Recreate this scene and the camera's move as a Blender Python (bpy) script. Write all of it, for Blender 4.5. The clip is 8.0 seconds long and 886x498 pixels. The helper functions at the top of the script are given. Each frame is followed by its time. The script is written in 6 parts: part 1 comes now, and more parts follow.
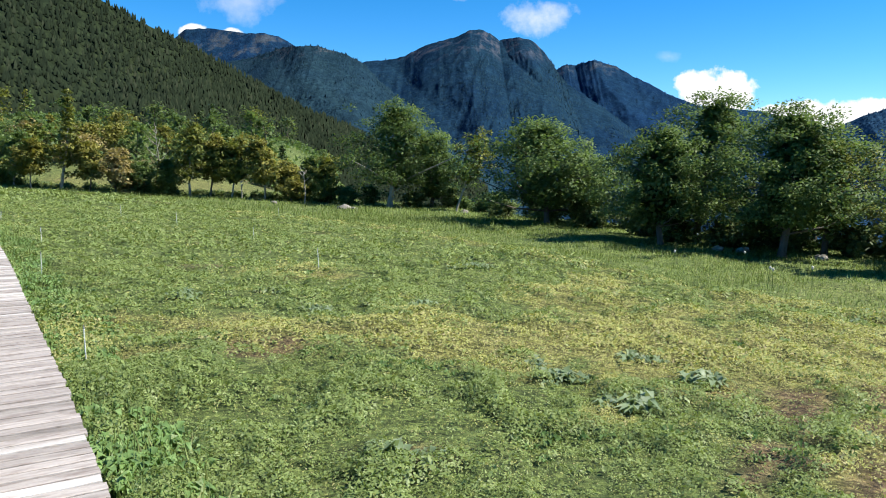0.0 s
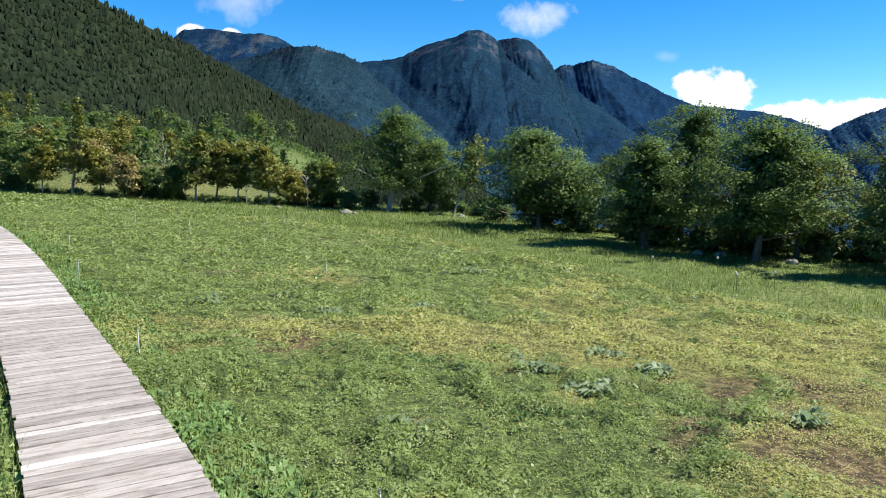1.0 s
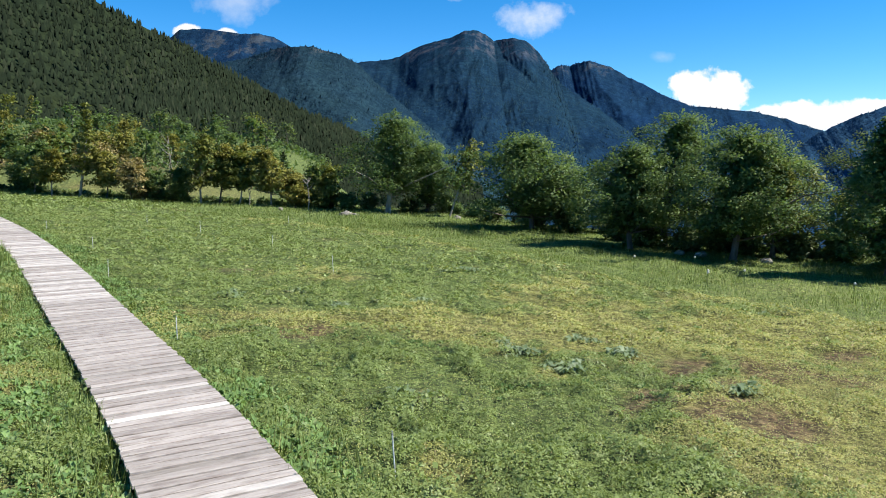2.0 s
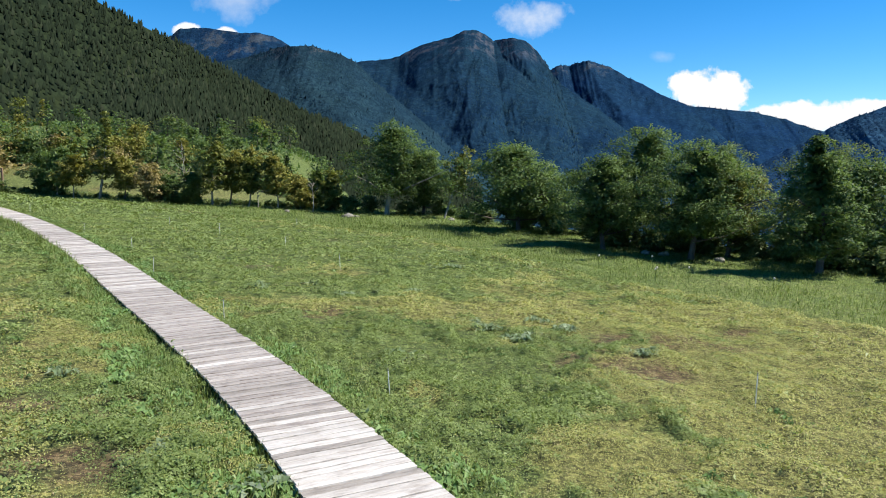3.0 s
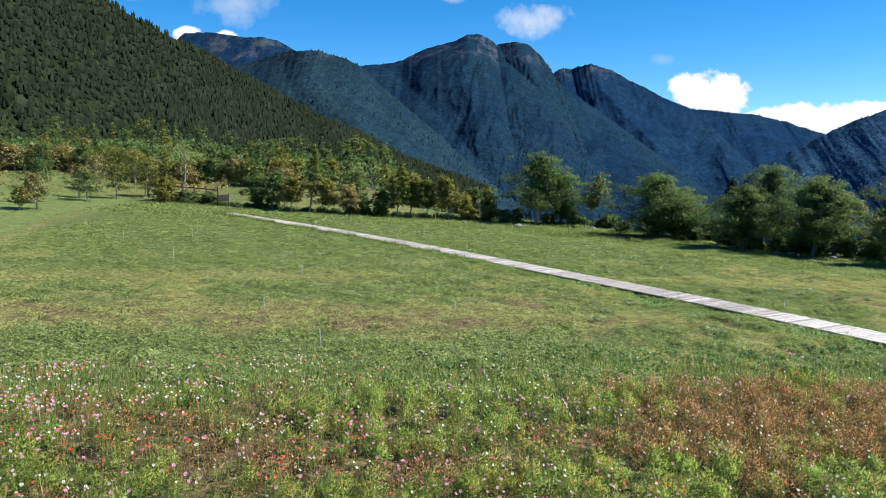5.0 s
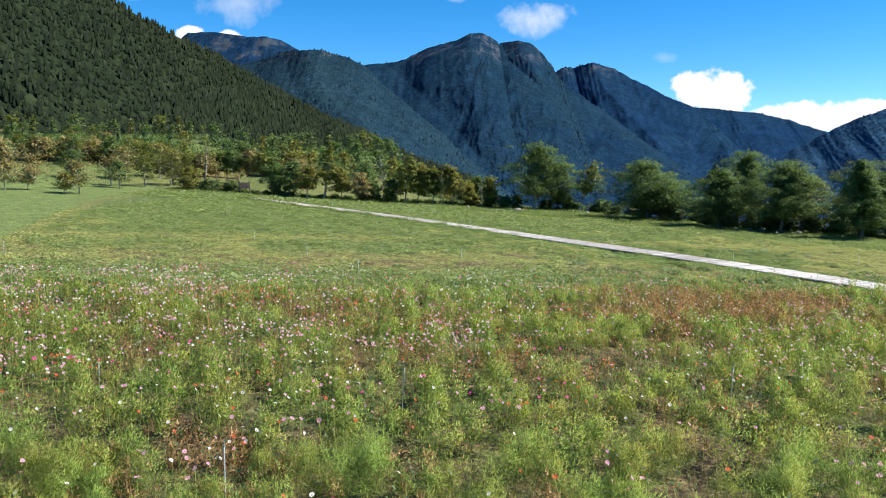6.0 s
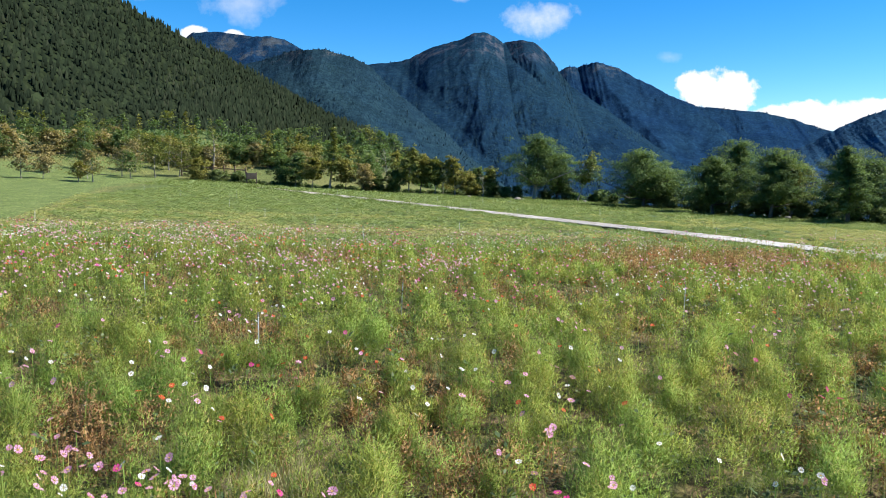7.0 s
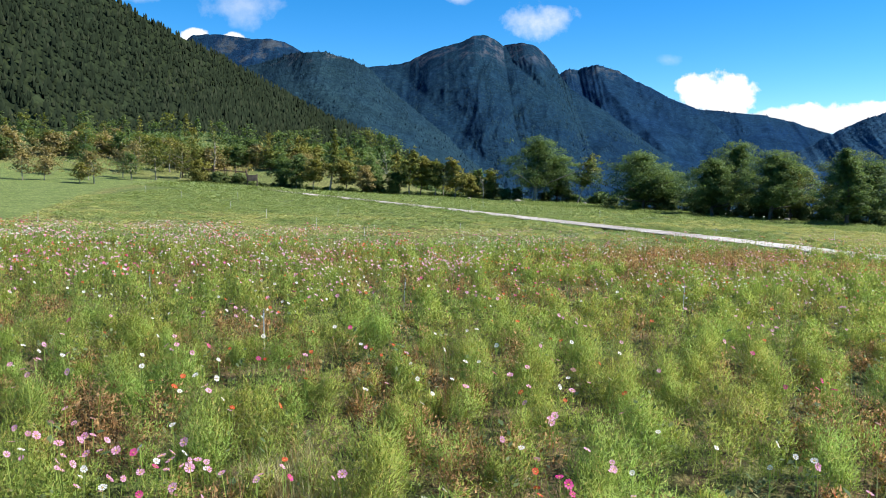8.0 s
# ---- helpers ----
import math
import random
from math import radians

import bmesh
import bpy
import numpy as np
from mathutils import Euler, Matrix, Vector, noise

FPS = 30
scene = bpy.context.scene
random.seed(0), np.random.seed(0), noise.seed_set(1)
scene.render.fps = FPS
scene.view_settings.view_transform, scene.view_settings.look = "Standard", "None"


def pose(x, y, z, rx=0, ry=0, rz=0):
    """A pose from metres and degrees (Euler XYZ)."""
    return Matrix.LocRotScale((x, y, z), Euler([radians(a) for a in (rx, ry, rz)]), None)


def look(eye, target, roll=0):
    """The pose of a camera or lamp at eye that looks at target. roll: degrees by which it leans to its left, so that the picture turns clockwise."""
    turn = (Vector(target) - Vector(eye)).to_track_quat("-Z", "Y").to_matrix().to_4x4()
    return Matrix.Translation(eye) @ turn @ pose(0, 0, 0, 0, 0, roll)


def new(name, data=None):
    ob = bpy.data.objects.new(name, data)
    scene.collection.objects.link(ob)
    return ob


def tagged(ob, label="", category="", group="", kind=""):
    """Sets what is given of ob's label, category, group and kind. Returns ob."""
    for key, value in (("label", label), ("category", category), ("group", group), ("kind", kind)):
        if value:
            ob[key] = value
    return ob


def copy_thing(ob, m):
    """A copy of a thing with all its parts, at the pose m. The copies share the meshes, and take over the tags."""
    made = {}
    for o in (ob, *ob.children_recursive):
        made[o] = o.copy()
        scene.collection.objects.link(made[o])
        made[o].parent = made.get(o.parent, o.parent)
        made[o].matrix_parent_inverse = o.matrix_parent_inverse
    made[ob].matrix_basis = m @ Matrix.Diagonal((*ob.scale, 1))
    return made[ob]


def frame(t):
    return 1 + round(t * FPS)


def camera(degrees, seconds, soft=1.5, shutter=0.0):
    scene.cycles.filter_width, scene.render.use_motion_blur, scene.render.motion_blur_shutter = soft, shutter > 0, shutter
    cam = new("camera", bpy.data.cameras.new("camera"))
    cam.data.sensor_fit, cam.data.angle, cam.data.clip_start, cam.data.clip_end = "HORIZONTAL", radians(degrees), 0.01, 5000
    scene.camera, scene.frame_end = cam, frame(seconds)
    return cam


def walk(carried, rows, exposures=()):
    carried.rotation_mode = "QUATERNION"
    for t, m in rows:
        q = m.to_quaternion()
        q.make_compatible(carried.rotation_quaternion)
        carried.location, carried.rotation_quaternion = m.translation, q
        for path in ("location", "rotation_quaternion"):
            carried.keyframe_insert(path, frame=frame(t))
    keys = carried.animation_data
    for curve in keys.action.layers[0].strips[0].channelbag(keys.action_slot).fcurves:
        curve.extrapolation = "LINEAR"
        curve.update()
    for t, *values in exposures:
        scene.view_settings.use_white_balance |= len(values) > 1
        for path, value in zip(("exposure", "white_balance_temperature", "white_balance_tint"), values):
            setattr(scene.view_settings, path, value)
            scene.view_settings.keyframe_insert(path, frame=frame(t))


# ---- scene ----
cam = camera(62.0, 8.0, soft=1.0)
PATH = [
    (0, (0.0, 0.0, 2.6), (0.0, 19.89, 0.509), 0.00),
    (0.5, (0.038, -0.879, 2.86), (0.055, 19.011, 0.769), -0.03),
    (1, (0.051, -1.754, 2.966), (0.096, 18.137, 0.877), -0.04),
    (1.5, (0.052, -2.549, 3.041), (0.113, 17.341, 0.948), -0.03),
    (1.7, (0.04, -2.95, 3.078), (0.14, 16.941, 0.994), -0.05),
    (2.8, (0.136, -5.95, 3.43), (0.303, 13.94, 1.335), 0.02),
    (3, (0.326, -7.246, 3.553), (0.48, 12.643, 1.453), 0.10),
    (3.5, (-2.161, -11.058, 4.006), (-2.026, 8.832, 1.922), 0.27),
    (4, (-6.507, -15.063, 4.372), (-6.43, 4.835, 2.355), 0.20),
    (4.5, (-11.084, -18.868, 4.864), (-11.05, 1.034, 2.884), 0.01),
    (4.7, (-12.349, -20.484, 5.117), (-12.201, -0.584, 3.119), 0.03),
    (5.8, (-13.164, -27.165, 4.868), (-13.071, -7.271, 2.817), -0.17),
    (6, (-13.12, -28.32, 4.071), (-13.055, -8.425, 2.018), -0.12),
    (6.5, (-12.883, -29.915, 3.233), (-12.932, -10.023, 1.16), -0.13),
    (7, (-12.933, -30.391, 3.136), (-12.972, -10.498, 1.075), -0.12),
    (7.5, (-12.939, -30.528, 3.129), (-12.981, -10.631, 1.106), -0.08),
    (8, (-12.969, -30.548, 3.087), (-13.004, -10.648, 1.092), -0.08),
]
walk(cam, [(t, look(eye, target, roll)) for t, eye, target, roll in PATH],
     exposures=[(0, 0.97), (1.5, 0.93), (3, 0.78), (4.5, 0.77), (6, 0.90), (8, 0.95)])

# ---- world, sun, exposure ----
SUN_DIR = Vector((0.64, -0.06, 0.77)).normalized()   # towards the sun
sun = new("sun", bpy.data.lights.new("sun", "SUN"))
sun.data.energy, sun.data.angle, sun.data.color = 4.8, radians(0.53), (1.0, 0.94, 0.84)
sun.matrix_world = look((0, 0, 60), Vector((0, 0, 60)) - SUN_DIR)

world = bpy.data.worlds.new("world")
scene.world = world
world.use_nodes = True
WN, WL = world.node_tree.nodes, world.node_tree.links
WN.clear()


def wmath(op, a, b=None, c=None, clamp=False):
    """A math node of the world; each argument is a number or a socket."""
    n = WN.new("ShaderNodeMath")
    n.operation, n.use_clamp = op, clamp
    for k, v in enumerate((a, b, c)):
        if v is None:
            continue
        if isinstance(v, (int, float)):
            n.inputs[k].default_value = v
        else:
            WL.new(v, n.inputs[k])
    return n.outputs[0]


sky = WN.new("ShaderNodeTexSky")
sky.sky_type, sky.sun_disc = "NISHITA", False
sky.sun_elevation = math.asin(SUN_DIR.z)
sky.sun_rotation = math.atan2(SUN_DIR.x, SUN_DIR.y)
sky.altitude, sky.air_density, sky.dust_density, sky.ozone_density = 2600, 0.9, 0.1, 3.0
hsv = WN.new("ShaderNodeHueSaturation")
hsv.inputs["Hue"].default_value = 0.497
hsv.inputs["Saturation"].default_value, hsv.inputs["Value"].default_value = 1.38, 1.0
WL.new(sky.outputs[0], hsv.inputs["Color"])
geo = WN.new("ShaderNodeTexCoord")
sep = WN.new("ShaderNodeSeparateXYZ")
WL.new(geo.outputs["Generated"], sep.inputs[0])
ahead = wmath("MAXIMUM", sep.outputs[1], 0.05)
sx, sz = wmath("DIVIDE", sep.outputs[0], ahead), wmath("DIVIDE", sep.outputs[2], ahead)
flat = WN.new("ShaderNodeCombineXYZ")
WL.new(sx, flat.inputs[0]), WL.new(sz, flat.inputs[1])


def cloud_noise(scale, detail, rough):
    n = WN.new("ShaderNodeTexNoise")
    n.inputs["Scale"].default_value, n.inputs["Detail"].default_value, n.inputs["Roughness"].default_value = scale, detail, rough
    WL.new(flat.outputs[0], n.inputs["Vector"])
    return n.outputs["Fac"]


puff, wisp = cloud_noise(26, 6, 0.6), cloud_noise(9, 5, 0.65)
# clouds: centre, half width, half height in slopes of the view, and how thick
CLOUDS = [(0.362, 0.106, 0.060, 0.027, 1.0), (0.385, 0.094, 0.045, 0.018, 1.0), (0.482, 0.074, 0.10, 0.022, 1.0), (0.60, 0.082, 0.05, 0.018, 1.0),
          (0.125, 0.202, 0.048, 0.025, 0.66), (-0.333, 0.183, 0.020, 0.011, 0.97), (-0.281, 0.181, 0.017, 0.009, 0.97),
          (-0.262, 0.222, 0.050, 0.028, 0.36), (0.02, 0.234, 0.026, 0.010, 0.45), (-0.40, 0.238, 0.04, 0.012, 0.4), (0.30, 0.152, 0.018, 0.010, 0.2)]
cover = None
for cx, cz, rx, rz, thick in CLOUDS:
    dx = wmath("DIVIDE", wmath("SUBTRACT", sx, cx), rx)
    dz = wmath("DIVIDE", wmath("SUBTRACT", sz, cz), rz)
    r = wmath("SQRT", wmath("ADD", wmath("MULTIPLY", dx, dx), wmath("MULTIPLY", dz, dz)))
    edge = wmath("ADD", wmath("MULTIPLY", wmath("SUBTRACT", puff, 0.5), 1.9), wmath("MULTIPLY", wmath("SUBTRACT", wisp, 0.5), 0.9))
    soft = 4.0 if thick > 0.9 else 1.2
    m = wmath("MULTIPLY", wmath("MULTIPLY", wmath("ADD", wmath("SUBTRACT", 1.0, r), edge), soft, clamp=True), thick)
    cover = m if cover is None else wmath("MAXIMUM", cover, m)
front = wmath("GREATER_THAN", sep.outputs[1], 0.1)
cover = wmath("MULTIPLY", cover, front)
mix = WN.new("ShaderNodeMix")
mix.data_type = "RGBA"
WL.new(cover, mix.inputs["Factor"])
WL.new(hsv.outputs[0], mix.inputs["A"])
mix.inputs["B"].default_value = (5.5, 5.55, 5.6, 1)
bg = WN.new("ShaderNodeBackground")
bg.inputs["Strength"].default_value = 0.108
WL.new(mix.outputs["Result"], bg.inputs["Color"])
wout = WN.new("ShaderNodeOutputWorld")
WL.new(bg.outputs[0], wout.inputs["Surface"])


# ---- materials ----
def nodes_of(name):
    m = bpy.data.materials.new(name)
    m.use_nodes = True
    nt = m.node_tree
    nt.nodes.clear()
    return m, nt.nodes, nt.links


def noise_fac(N, L, scale, detail=4, rough=0.6, vec=None):
    n = N.new("ShaderNodeTexNoise")
    n.inputs["Scale"].default_value, n.inputs["Detail"].default_value, n.inputs["Roughness"].default_value = scale, detail, rough
    if vec is None:
        g = N.new("ShaderNodeNewGeometry")
        vec = g.outputs["Position"]
    L.new(vec, n.inputs["Vector"])
    return n.outputs["Fac"]


def ramp(N, L, fac, stops):
    r = N.new("ShaderNodeValToRGB")
    while len(r.color_ramp.elements) < len(stops):
        r.color_ramp.elements.new(0.5)
    for e, (p, c) in zip(r.color_ramp.elements, stops):
        e.position, e.color = p, (*c, 1)
    if fac is not None:
        L.new(fac, r.inputs[0])
    return r.outputs[0]


def mixc(N, L, fac, a, b, mode="MIX"):
    m = N.new("ShaderNodeMix")
    m.data_type, m.blend_type = "RGBA", mode
    for key, v in (("Factor", fac), ("A", a), ("B", b)):
        s_ = m.inputs[key] if key == "Factor" else [i for i in m.inputs if i.name == key and i.type == "RGBA"][0]
        if isinstance(v, (int, float)):
            s_.default_value = v
        elif isinstance(v, tuple):
            s_.default_value = (*v, 1)
        else:
            L.new(v, s_)
    return [o for o in m.outputs if o.type == "RGBA"][0]


def leaf_mat(name, stops, through_light=0.3, rough=0.55, patch=3.0, patch_mix=0.35, dull=(0.5, 0.55, 0.5), gloss=0.14):
    """Foliage: each leaf takes its own tone from the stops; soft patches a metre or so wide shift it."""
    m, N, L = nodes_of(name)
    g = N.new("ShaderNodeNewGeometry")
    c = ramp(N, L, g.outputs["Random Per Island"], stops)
    n = noise_fac(N, L, 1.0 / patch, 3)
    c = mixc(N, L, ramp(N, L, n, [(0.4, (0, 0, 0)), (0.65, (patch_mix,) * 3)]), c, mixc(N, L, 1.0, c, dull, "MULTIPLY"))
    p = N.new("ShaderNodeBsdfPrincipled")
    p.inputs["Roughness"].default_value = rough
    p.inputs["Specular IOR Level"].default_value = gloss
    L.new(c, p.inputs["Base Color"])
    t = N.new("ShaderNodeBsdfTranslucent")
    L.new(mixc(N, L, 1.0, c, (1.1, 1.15, 0.65), "MULTIPLY"), t.inputs["Color"])
    ms = N.new("ShaderNodeMixShader")
    ms.inputs[0].default_value = through_light
    L.new(p.outputs[0], ms.inputs[1]), L.new(t.outputs[0], ms.inputs[2])
    o = N.new("ShaderNodeOutputMaterial")
    L.new(ms.outputs[0], o.inputs["Surface"])
    return m


def solid_mat(name, a, b, scale=6.0, rough=0.8, bump=0.3, stretch=(1, 1, 1), fine=40.0, metallic=0.0, own=0.0):
    """A two-tone surface with coarse and fine variation and relief. own: how much each object differs."""
    m, N, L = nodes_of(name)
    tc = N.new("ShaderNodeTexCoord")
    mp = N.new("ShaderNodeMapping")
    mp.inputs["Scale"].default_value = stretch
    L.new(tc.outputs["Object"], mp.inputs["Vector"])
    vec = mp.outputs[0]
    f1, f2 = noise_fac(N, L, scale, 4, 0.6, vec), noise_fac(N, L, fine, 4, 0.7, vec)
    c = mixc(N, L, ramp(N, L, f1, [(0.35, (0, 0, 0)), (0.65, (1, 1, 1))]), a, b)
    c = mixc(N, L, 0.35, c, mixc(N, L, 1.0, c, ramp(N, L, f2, [(0.3, (0.45,) * 3), (0.7, (1.4,) * 3)]), "MULTIPLY"))
    if own:
        oi = N.new("ShaderNodeObjectInfo")
        c = mixc(N, L, 1.0, c, ramp(N, L, oi.outputs["Random"], [(0.0, (1 - own,) * 3), (1.0, (1 + own * 0.6,) * 3)]), "MULTIPLY")
    p = N.new("ShaderNodeBsdfPrincipled")
    p.inputs["Roughness"].default_value, p.inputs["Metallic"].default_value = rough, metallic
    L.new(c, p.inputs["Base Color"])
    bm_ = N.new("ShaderNodeBump")
    bm_.inputs["Strength"].default_value, bm_.inputs["Distance"].default_value = bump, 0.02
    L.new(f2, bm_.inputs["Height"]), L.new(bm_.outputs[0], p.inputs["Normal"])
    o = N.new("ShaderNodeOutputMaterial")
    L.new(p.outputs[0], o.inputs["Surface"])
    return m


def ground_mat():
    """Field soil with low cover; the sheet's own layers say where bare soil, pale cover and mown lawn lie."""
    m, N, L = nodes_of("field_ground")
    at = N.new("ShaderNodeAttribute")
    at.attribute_name = "cover"
    sp = N.new("ShaderNodeSeparateColor")
    L.new(at.outputs["Color"], sp.inputs[0])
    f_small, f_mid, f_fine = noise_fac(N, L, 5.0, 5, 0.7), noise_fac(N, L, 0.9, 4), noise_fac(N, L, 34.0, 4, 0.75)
    green = ramp(N, L, f_small, [(0.3, (0.055, 0.078, 0.026)), (0.5, (0.09, 0.122, 0.040)), (0.72, (0.14, 0.172, 0.060))])
    pale = ramp(N, L, f_small, [(0.3, (0.075, 0.078, 0.03)), (0.5, (0.15, 0.15, 0.055)), (0.72, (0.25, 0.235, 0.10))])
    soil = ramp(N, L, f_small, [(0.3, (0.055, 0.038, 0.025)), (0.55, (0.13, 0.09, 0.058)), (0.75, (0.21, 0.155, 0.10))])
    lawn = ramp(N, L, f_mid, [(0.3, (0.088, 0.13, 0.040)), (0.7, (0.155, 0.195, 0.068))])
    c = mixc(N, L, sp.outputs[1], green, pale)
    c = mixc(N, L, sp.outputs[2], c, lawn)
    c = mixc(N, L, sp.outputs[0], c, soil)
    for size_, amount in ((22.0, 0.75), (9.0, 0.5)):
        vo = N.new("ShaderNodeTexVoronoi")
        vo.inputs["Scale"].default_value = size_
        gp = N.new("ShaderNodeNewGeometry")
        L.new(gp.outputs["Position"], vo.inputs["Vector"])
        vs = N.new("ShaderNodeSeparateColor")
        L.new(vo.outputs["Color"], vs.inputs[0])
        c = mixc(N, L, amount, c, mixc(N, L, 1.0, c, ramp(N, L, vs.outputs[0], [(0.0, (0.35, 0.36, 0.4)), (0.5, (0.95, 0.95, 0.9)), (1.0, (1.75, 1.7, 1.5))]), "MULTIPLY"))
    c = mixc(N, L, 0.45, c, mixc(N, L, 1.0, c, ramp(N, L, f_fine, [(0.32, (0.4,) * 3), (0.66, (1.5,) * 3)]), "MULTIPLY"))
    p = N.new("ShaderNodeBsdfPrincipled")
    p.inputs["Roughness"].default_value = 0.95
    p.inputs["Specular IOR Level"].default_value = 0.15
    L.new(c, p.inputs["Base Color"])
    b = N.new("ShaderNodeBump")
    b.inputs["Strength"].default_value, b.inputs["Distance"].default_value = 0.7, 0.05
    L.new(f_fine, b.inputs["Height"]), L.new(b.outputs[0], p.inputs["Normal"])
    o = N.new("ShaderNodeOutputMaterial")
    L.new(p.outputs[0], o.inputs["Surface"])
    return m


def mountain_mat(name, forest, rock, rock_amount, grain, crown, rock_from=0.0):
    """Wooded slopes far off: rounded crowns of the given size, soft stands of lighter and darker wood, and bare rock high up where the face breaks."""
    m, N, L = nodes_of(name)
    f1, f2 = noise_fac(N, L, grain, 5, 0.7), noise_fac(N, L, grain * 0.3, 5, 0.65)
    g = N.new("ShaderNodeNewGeometry")
    jog = N.new("ShaderNodeTexNoise")
    jog.inputs["Scale"].default_value, jog.inputs["Detail"].default_value = 0.6 / crown, 2
    L.new(g.outputs["Position"], jog.inputs["Vector"])
    push = N.new("ShaderNodeVectorMath")
    push.operation = "MULTIPLY_ADD"
    push.inputs[1].default_value = (crown * 1.4,) * 3
    L.new(jog.outputs["Color"], push.inputs[0]), L.new(g.outputs["Position"], push.inputs[2])
    tall = N.new("ShaderNodeMapping")
    tall.inputs["Scale"].default_value = (1, 1, 0.55)
    L.new(push.outputs[0], tall.inputs["Vector"])
    vo = N.new("ShaderNodeTexVoronoi")
    vo.inputs["Scale"].default_value = 1.0 / crown
    L.new(tall.outputs[0], vo.inputs["Vector"])
    tone = N.new("ShaderNodeSeparateColor")
    L.new(vo.outputs["Color"], tone.inputs[0])
    c = ramp(N, L, f1, [(0.3, tuple(v * 0.72 for v in forest)), (0.5, forest), (0.75, tuple(v * 1.35 for v in forest))])
    c = mixc(N, L, 1.0, c, ramp(N, L, f2, [(0.35, (0.80, 0.84, 0.92)), (0.65, (1.22, 1.16, 1.0))]), "MULTIPLY")
    c = mixc(N, L, 1.0, c, ramp(N, L, tone.outputs[0], [(0.0, (0.74,) * 3), (0.6, (1.0,) * 3), (1.0, (1.30, 1.28, 1.18))]), "MULTIPLY")
    add = N.new("ShaderNodeMath")
    add.operation = "MULTIPLY_ADD"
    add.inputs[1].default_value = -0.45
    sn = N.new("ShaderNodeSeparateXYZ")
    L.new(g.outputs["Normal"], sn.inputs[0])
    L.new(sn.outputs[2], add.inputs[0]), L.new(f1, add.inputs[2])
    sp = N.new("ShaderNodeSeparateXYZ")
    L.new(g.outputs["Position"], sp.inputs[0])
    high = N.new("ShaderNodeMapRange")
    high.inputs["From Min"].default_value, high.inputs["From Max"].default_value = rock_from, rock_from + 70
    L.new(sp.outputs[2], high.inputs["Value"])
    rk = ramp(N, L, add.outputs[0], [(max(0.0, 0.14 - rock_amount), (0, 0, 0)), (max(0.02, 0.24 - rock_amount), (1, 1, 1))])
    stone = ramp(N, L, noise_fac(N, L, grain * 3, 5, 0.75), [(0.3, tuple(v * 0.5 for v in rock)), (0.7, tuple(v * 1.4 for v in rock))])
    c = mixc(N, L, mixc(N, L, 1.0, rk, high.outputs[0], "MULTIPLY"), c, stone)
    p = N.new("ShaderNodeBsdfPrincipled")
    p.inputs["Roughness"].default_value = 0.95
    p.inputs["Specular IOR Level"].default_value = 0.0
    L.new(c, p.inputs["Base Color"])
    b = N.new("ShaderNodeBump")
    b.invert = True
    b.inputs["Strength"].default_value, b.inputs["Distance"].default_value = 0.4, crown * 0.5
    L.new(vo.outputs["Distance"], b.inputs["Height"]), L.new(b.outputs[0], p.inputs["Normal"])
    o = N.new("ShaderNodeOutputMaterial")
    L.new(p.outputs[0], o.inputs["Surface"])
    return m


GROUND = ground_mat()
WEED = leaf_mat("weed_leaves", [(0.0, (0.150, 0.205, 0.064)), (0.45, (0.203, 0.265, 0.086)), (0.88, (0.26, 0.33, 0.112)), (1.0, (0.37, 0.43, 0.20))], patch=1.6, patch_mix=0.2, gloss=0.25, rough=0.45)
PALE_WEED = leaf_mat("pale_cover", [(0.0, (0.305, 0.318, 0.115)), (0.5, (0.385, 0.395, 0.143)), (0.85, (0.44, 0.445, 0.172)), (1.0, (0.49, 0.41, 0.25))], patch=1.6, patch_mix=0.2)
DOCK = leaf_mat("dock_leaves", [(0.0, (0.06, 0.115, 0.034)), (0.5, (0.11, 0.185, 0.058)), (0.9, (0.17, 0.26, 0.09)), (1.0, (0.30, 0.36, 0.18))], rough=0.4)
EDGE_LEAF = leaf_mat("edge_leaves", [(0.0, (0.14, 0.235, 0.075)), (0.5, (0.20, 0.32, 0.105)), (0.9, (0.26, 0.385, 0.14)), (1.0, (0.36, 0.45, 0.22))], rough=0.42, gloss=0.3)
GRASS = leaf_mat("tall_grass", [(0.0, (0.105, 0.155, 0.045)), (0.5, (0.17, 0.235, 0.07)), (0.9, (0.23, 0.29, 0.10)), (1.0, (0.34, 0.33, 0.17))], patch=5.0)
WEED_DARK = leaf_mat("undergrowth_leaves", [(0.0, (0.07, 0.105, 0.045)), (0.6, (0.125, 0.17, 0.072)), (0.85, (0.19, 0.23, 0.11)), (1.0, (0.26, 0.18, 0.08))], patch=0.7)
COSMOS = leaf_mat("feathery_green", [(0.0, (0.222, 0.338, 0.080)), (0.6, (0.272, 0.395, 0.096)), (0.90, (0.32, 0.435, 0.112)), (1.0, (0.46, 0.38, 0.16))], through_light=0.36, patch=1.1, patch_mix=0.95, dull=(1.22, 0.89, 0.83), gloss=0.05)
DRY = leaf_mat("dry_stalks", [(0.0, (0.17, 0.085, 0.04)), (0.5, (0.40, 0.225, 0.10)), (1.0, (0.55, 0.38, 0.19))], patch=0.8)
STRAW = leaf_mat("straw", [(0.0, (0.33, 0.29, 0.15)), (1.0, (0.52, 0.47, 0.28))], patch=2.0)
SHRUB_DARK = leaf_mat("dark_shrub", [(0.0, (0.10, 0.135, 0.055)), (0.6, (0.125, 0.172, 0.066)), (1.0, (0.165, 0.212, 0.088))], through_light=0.42)
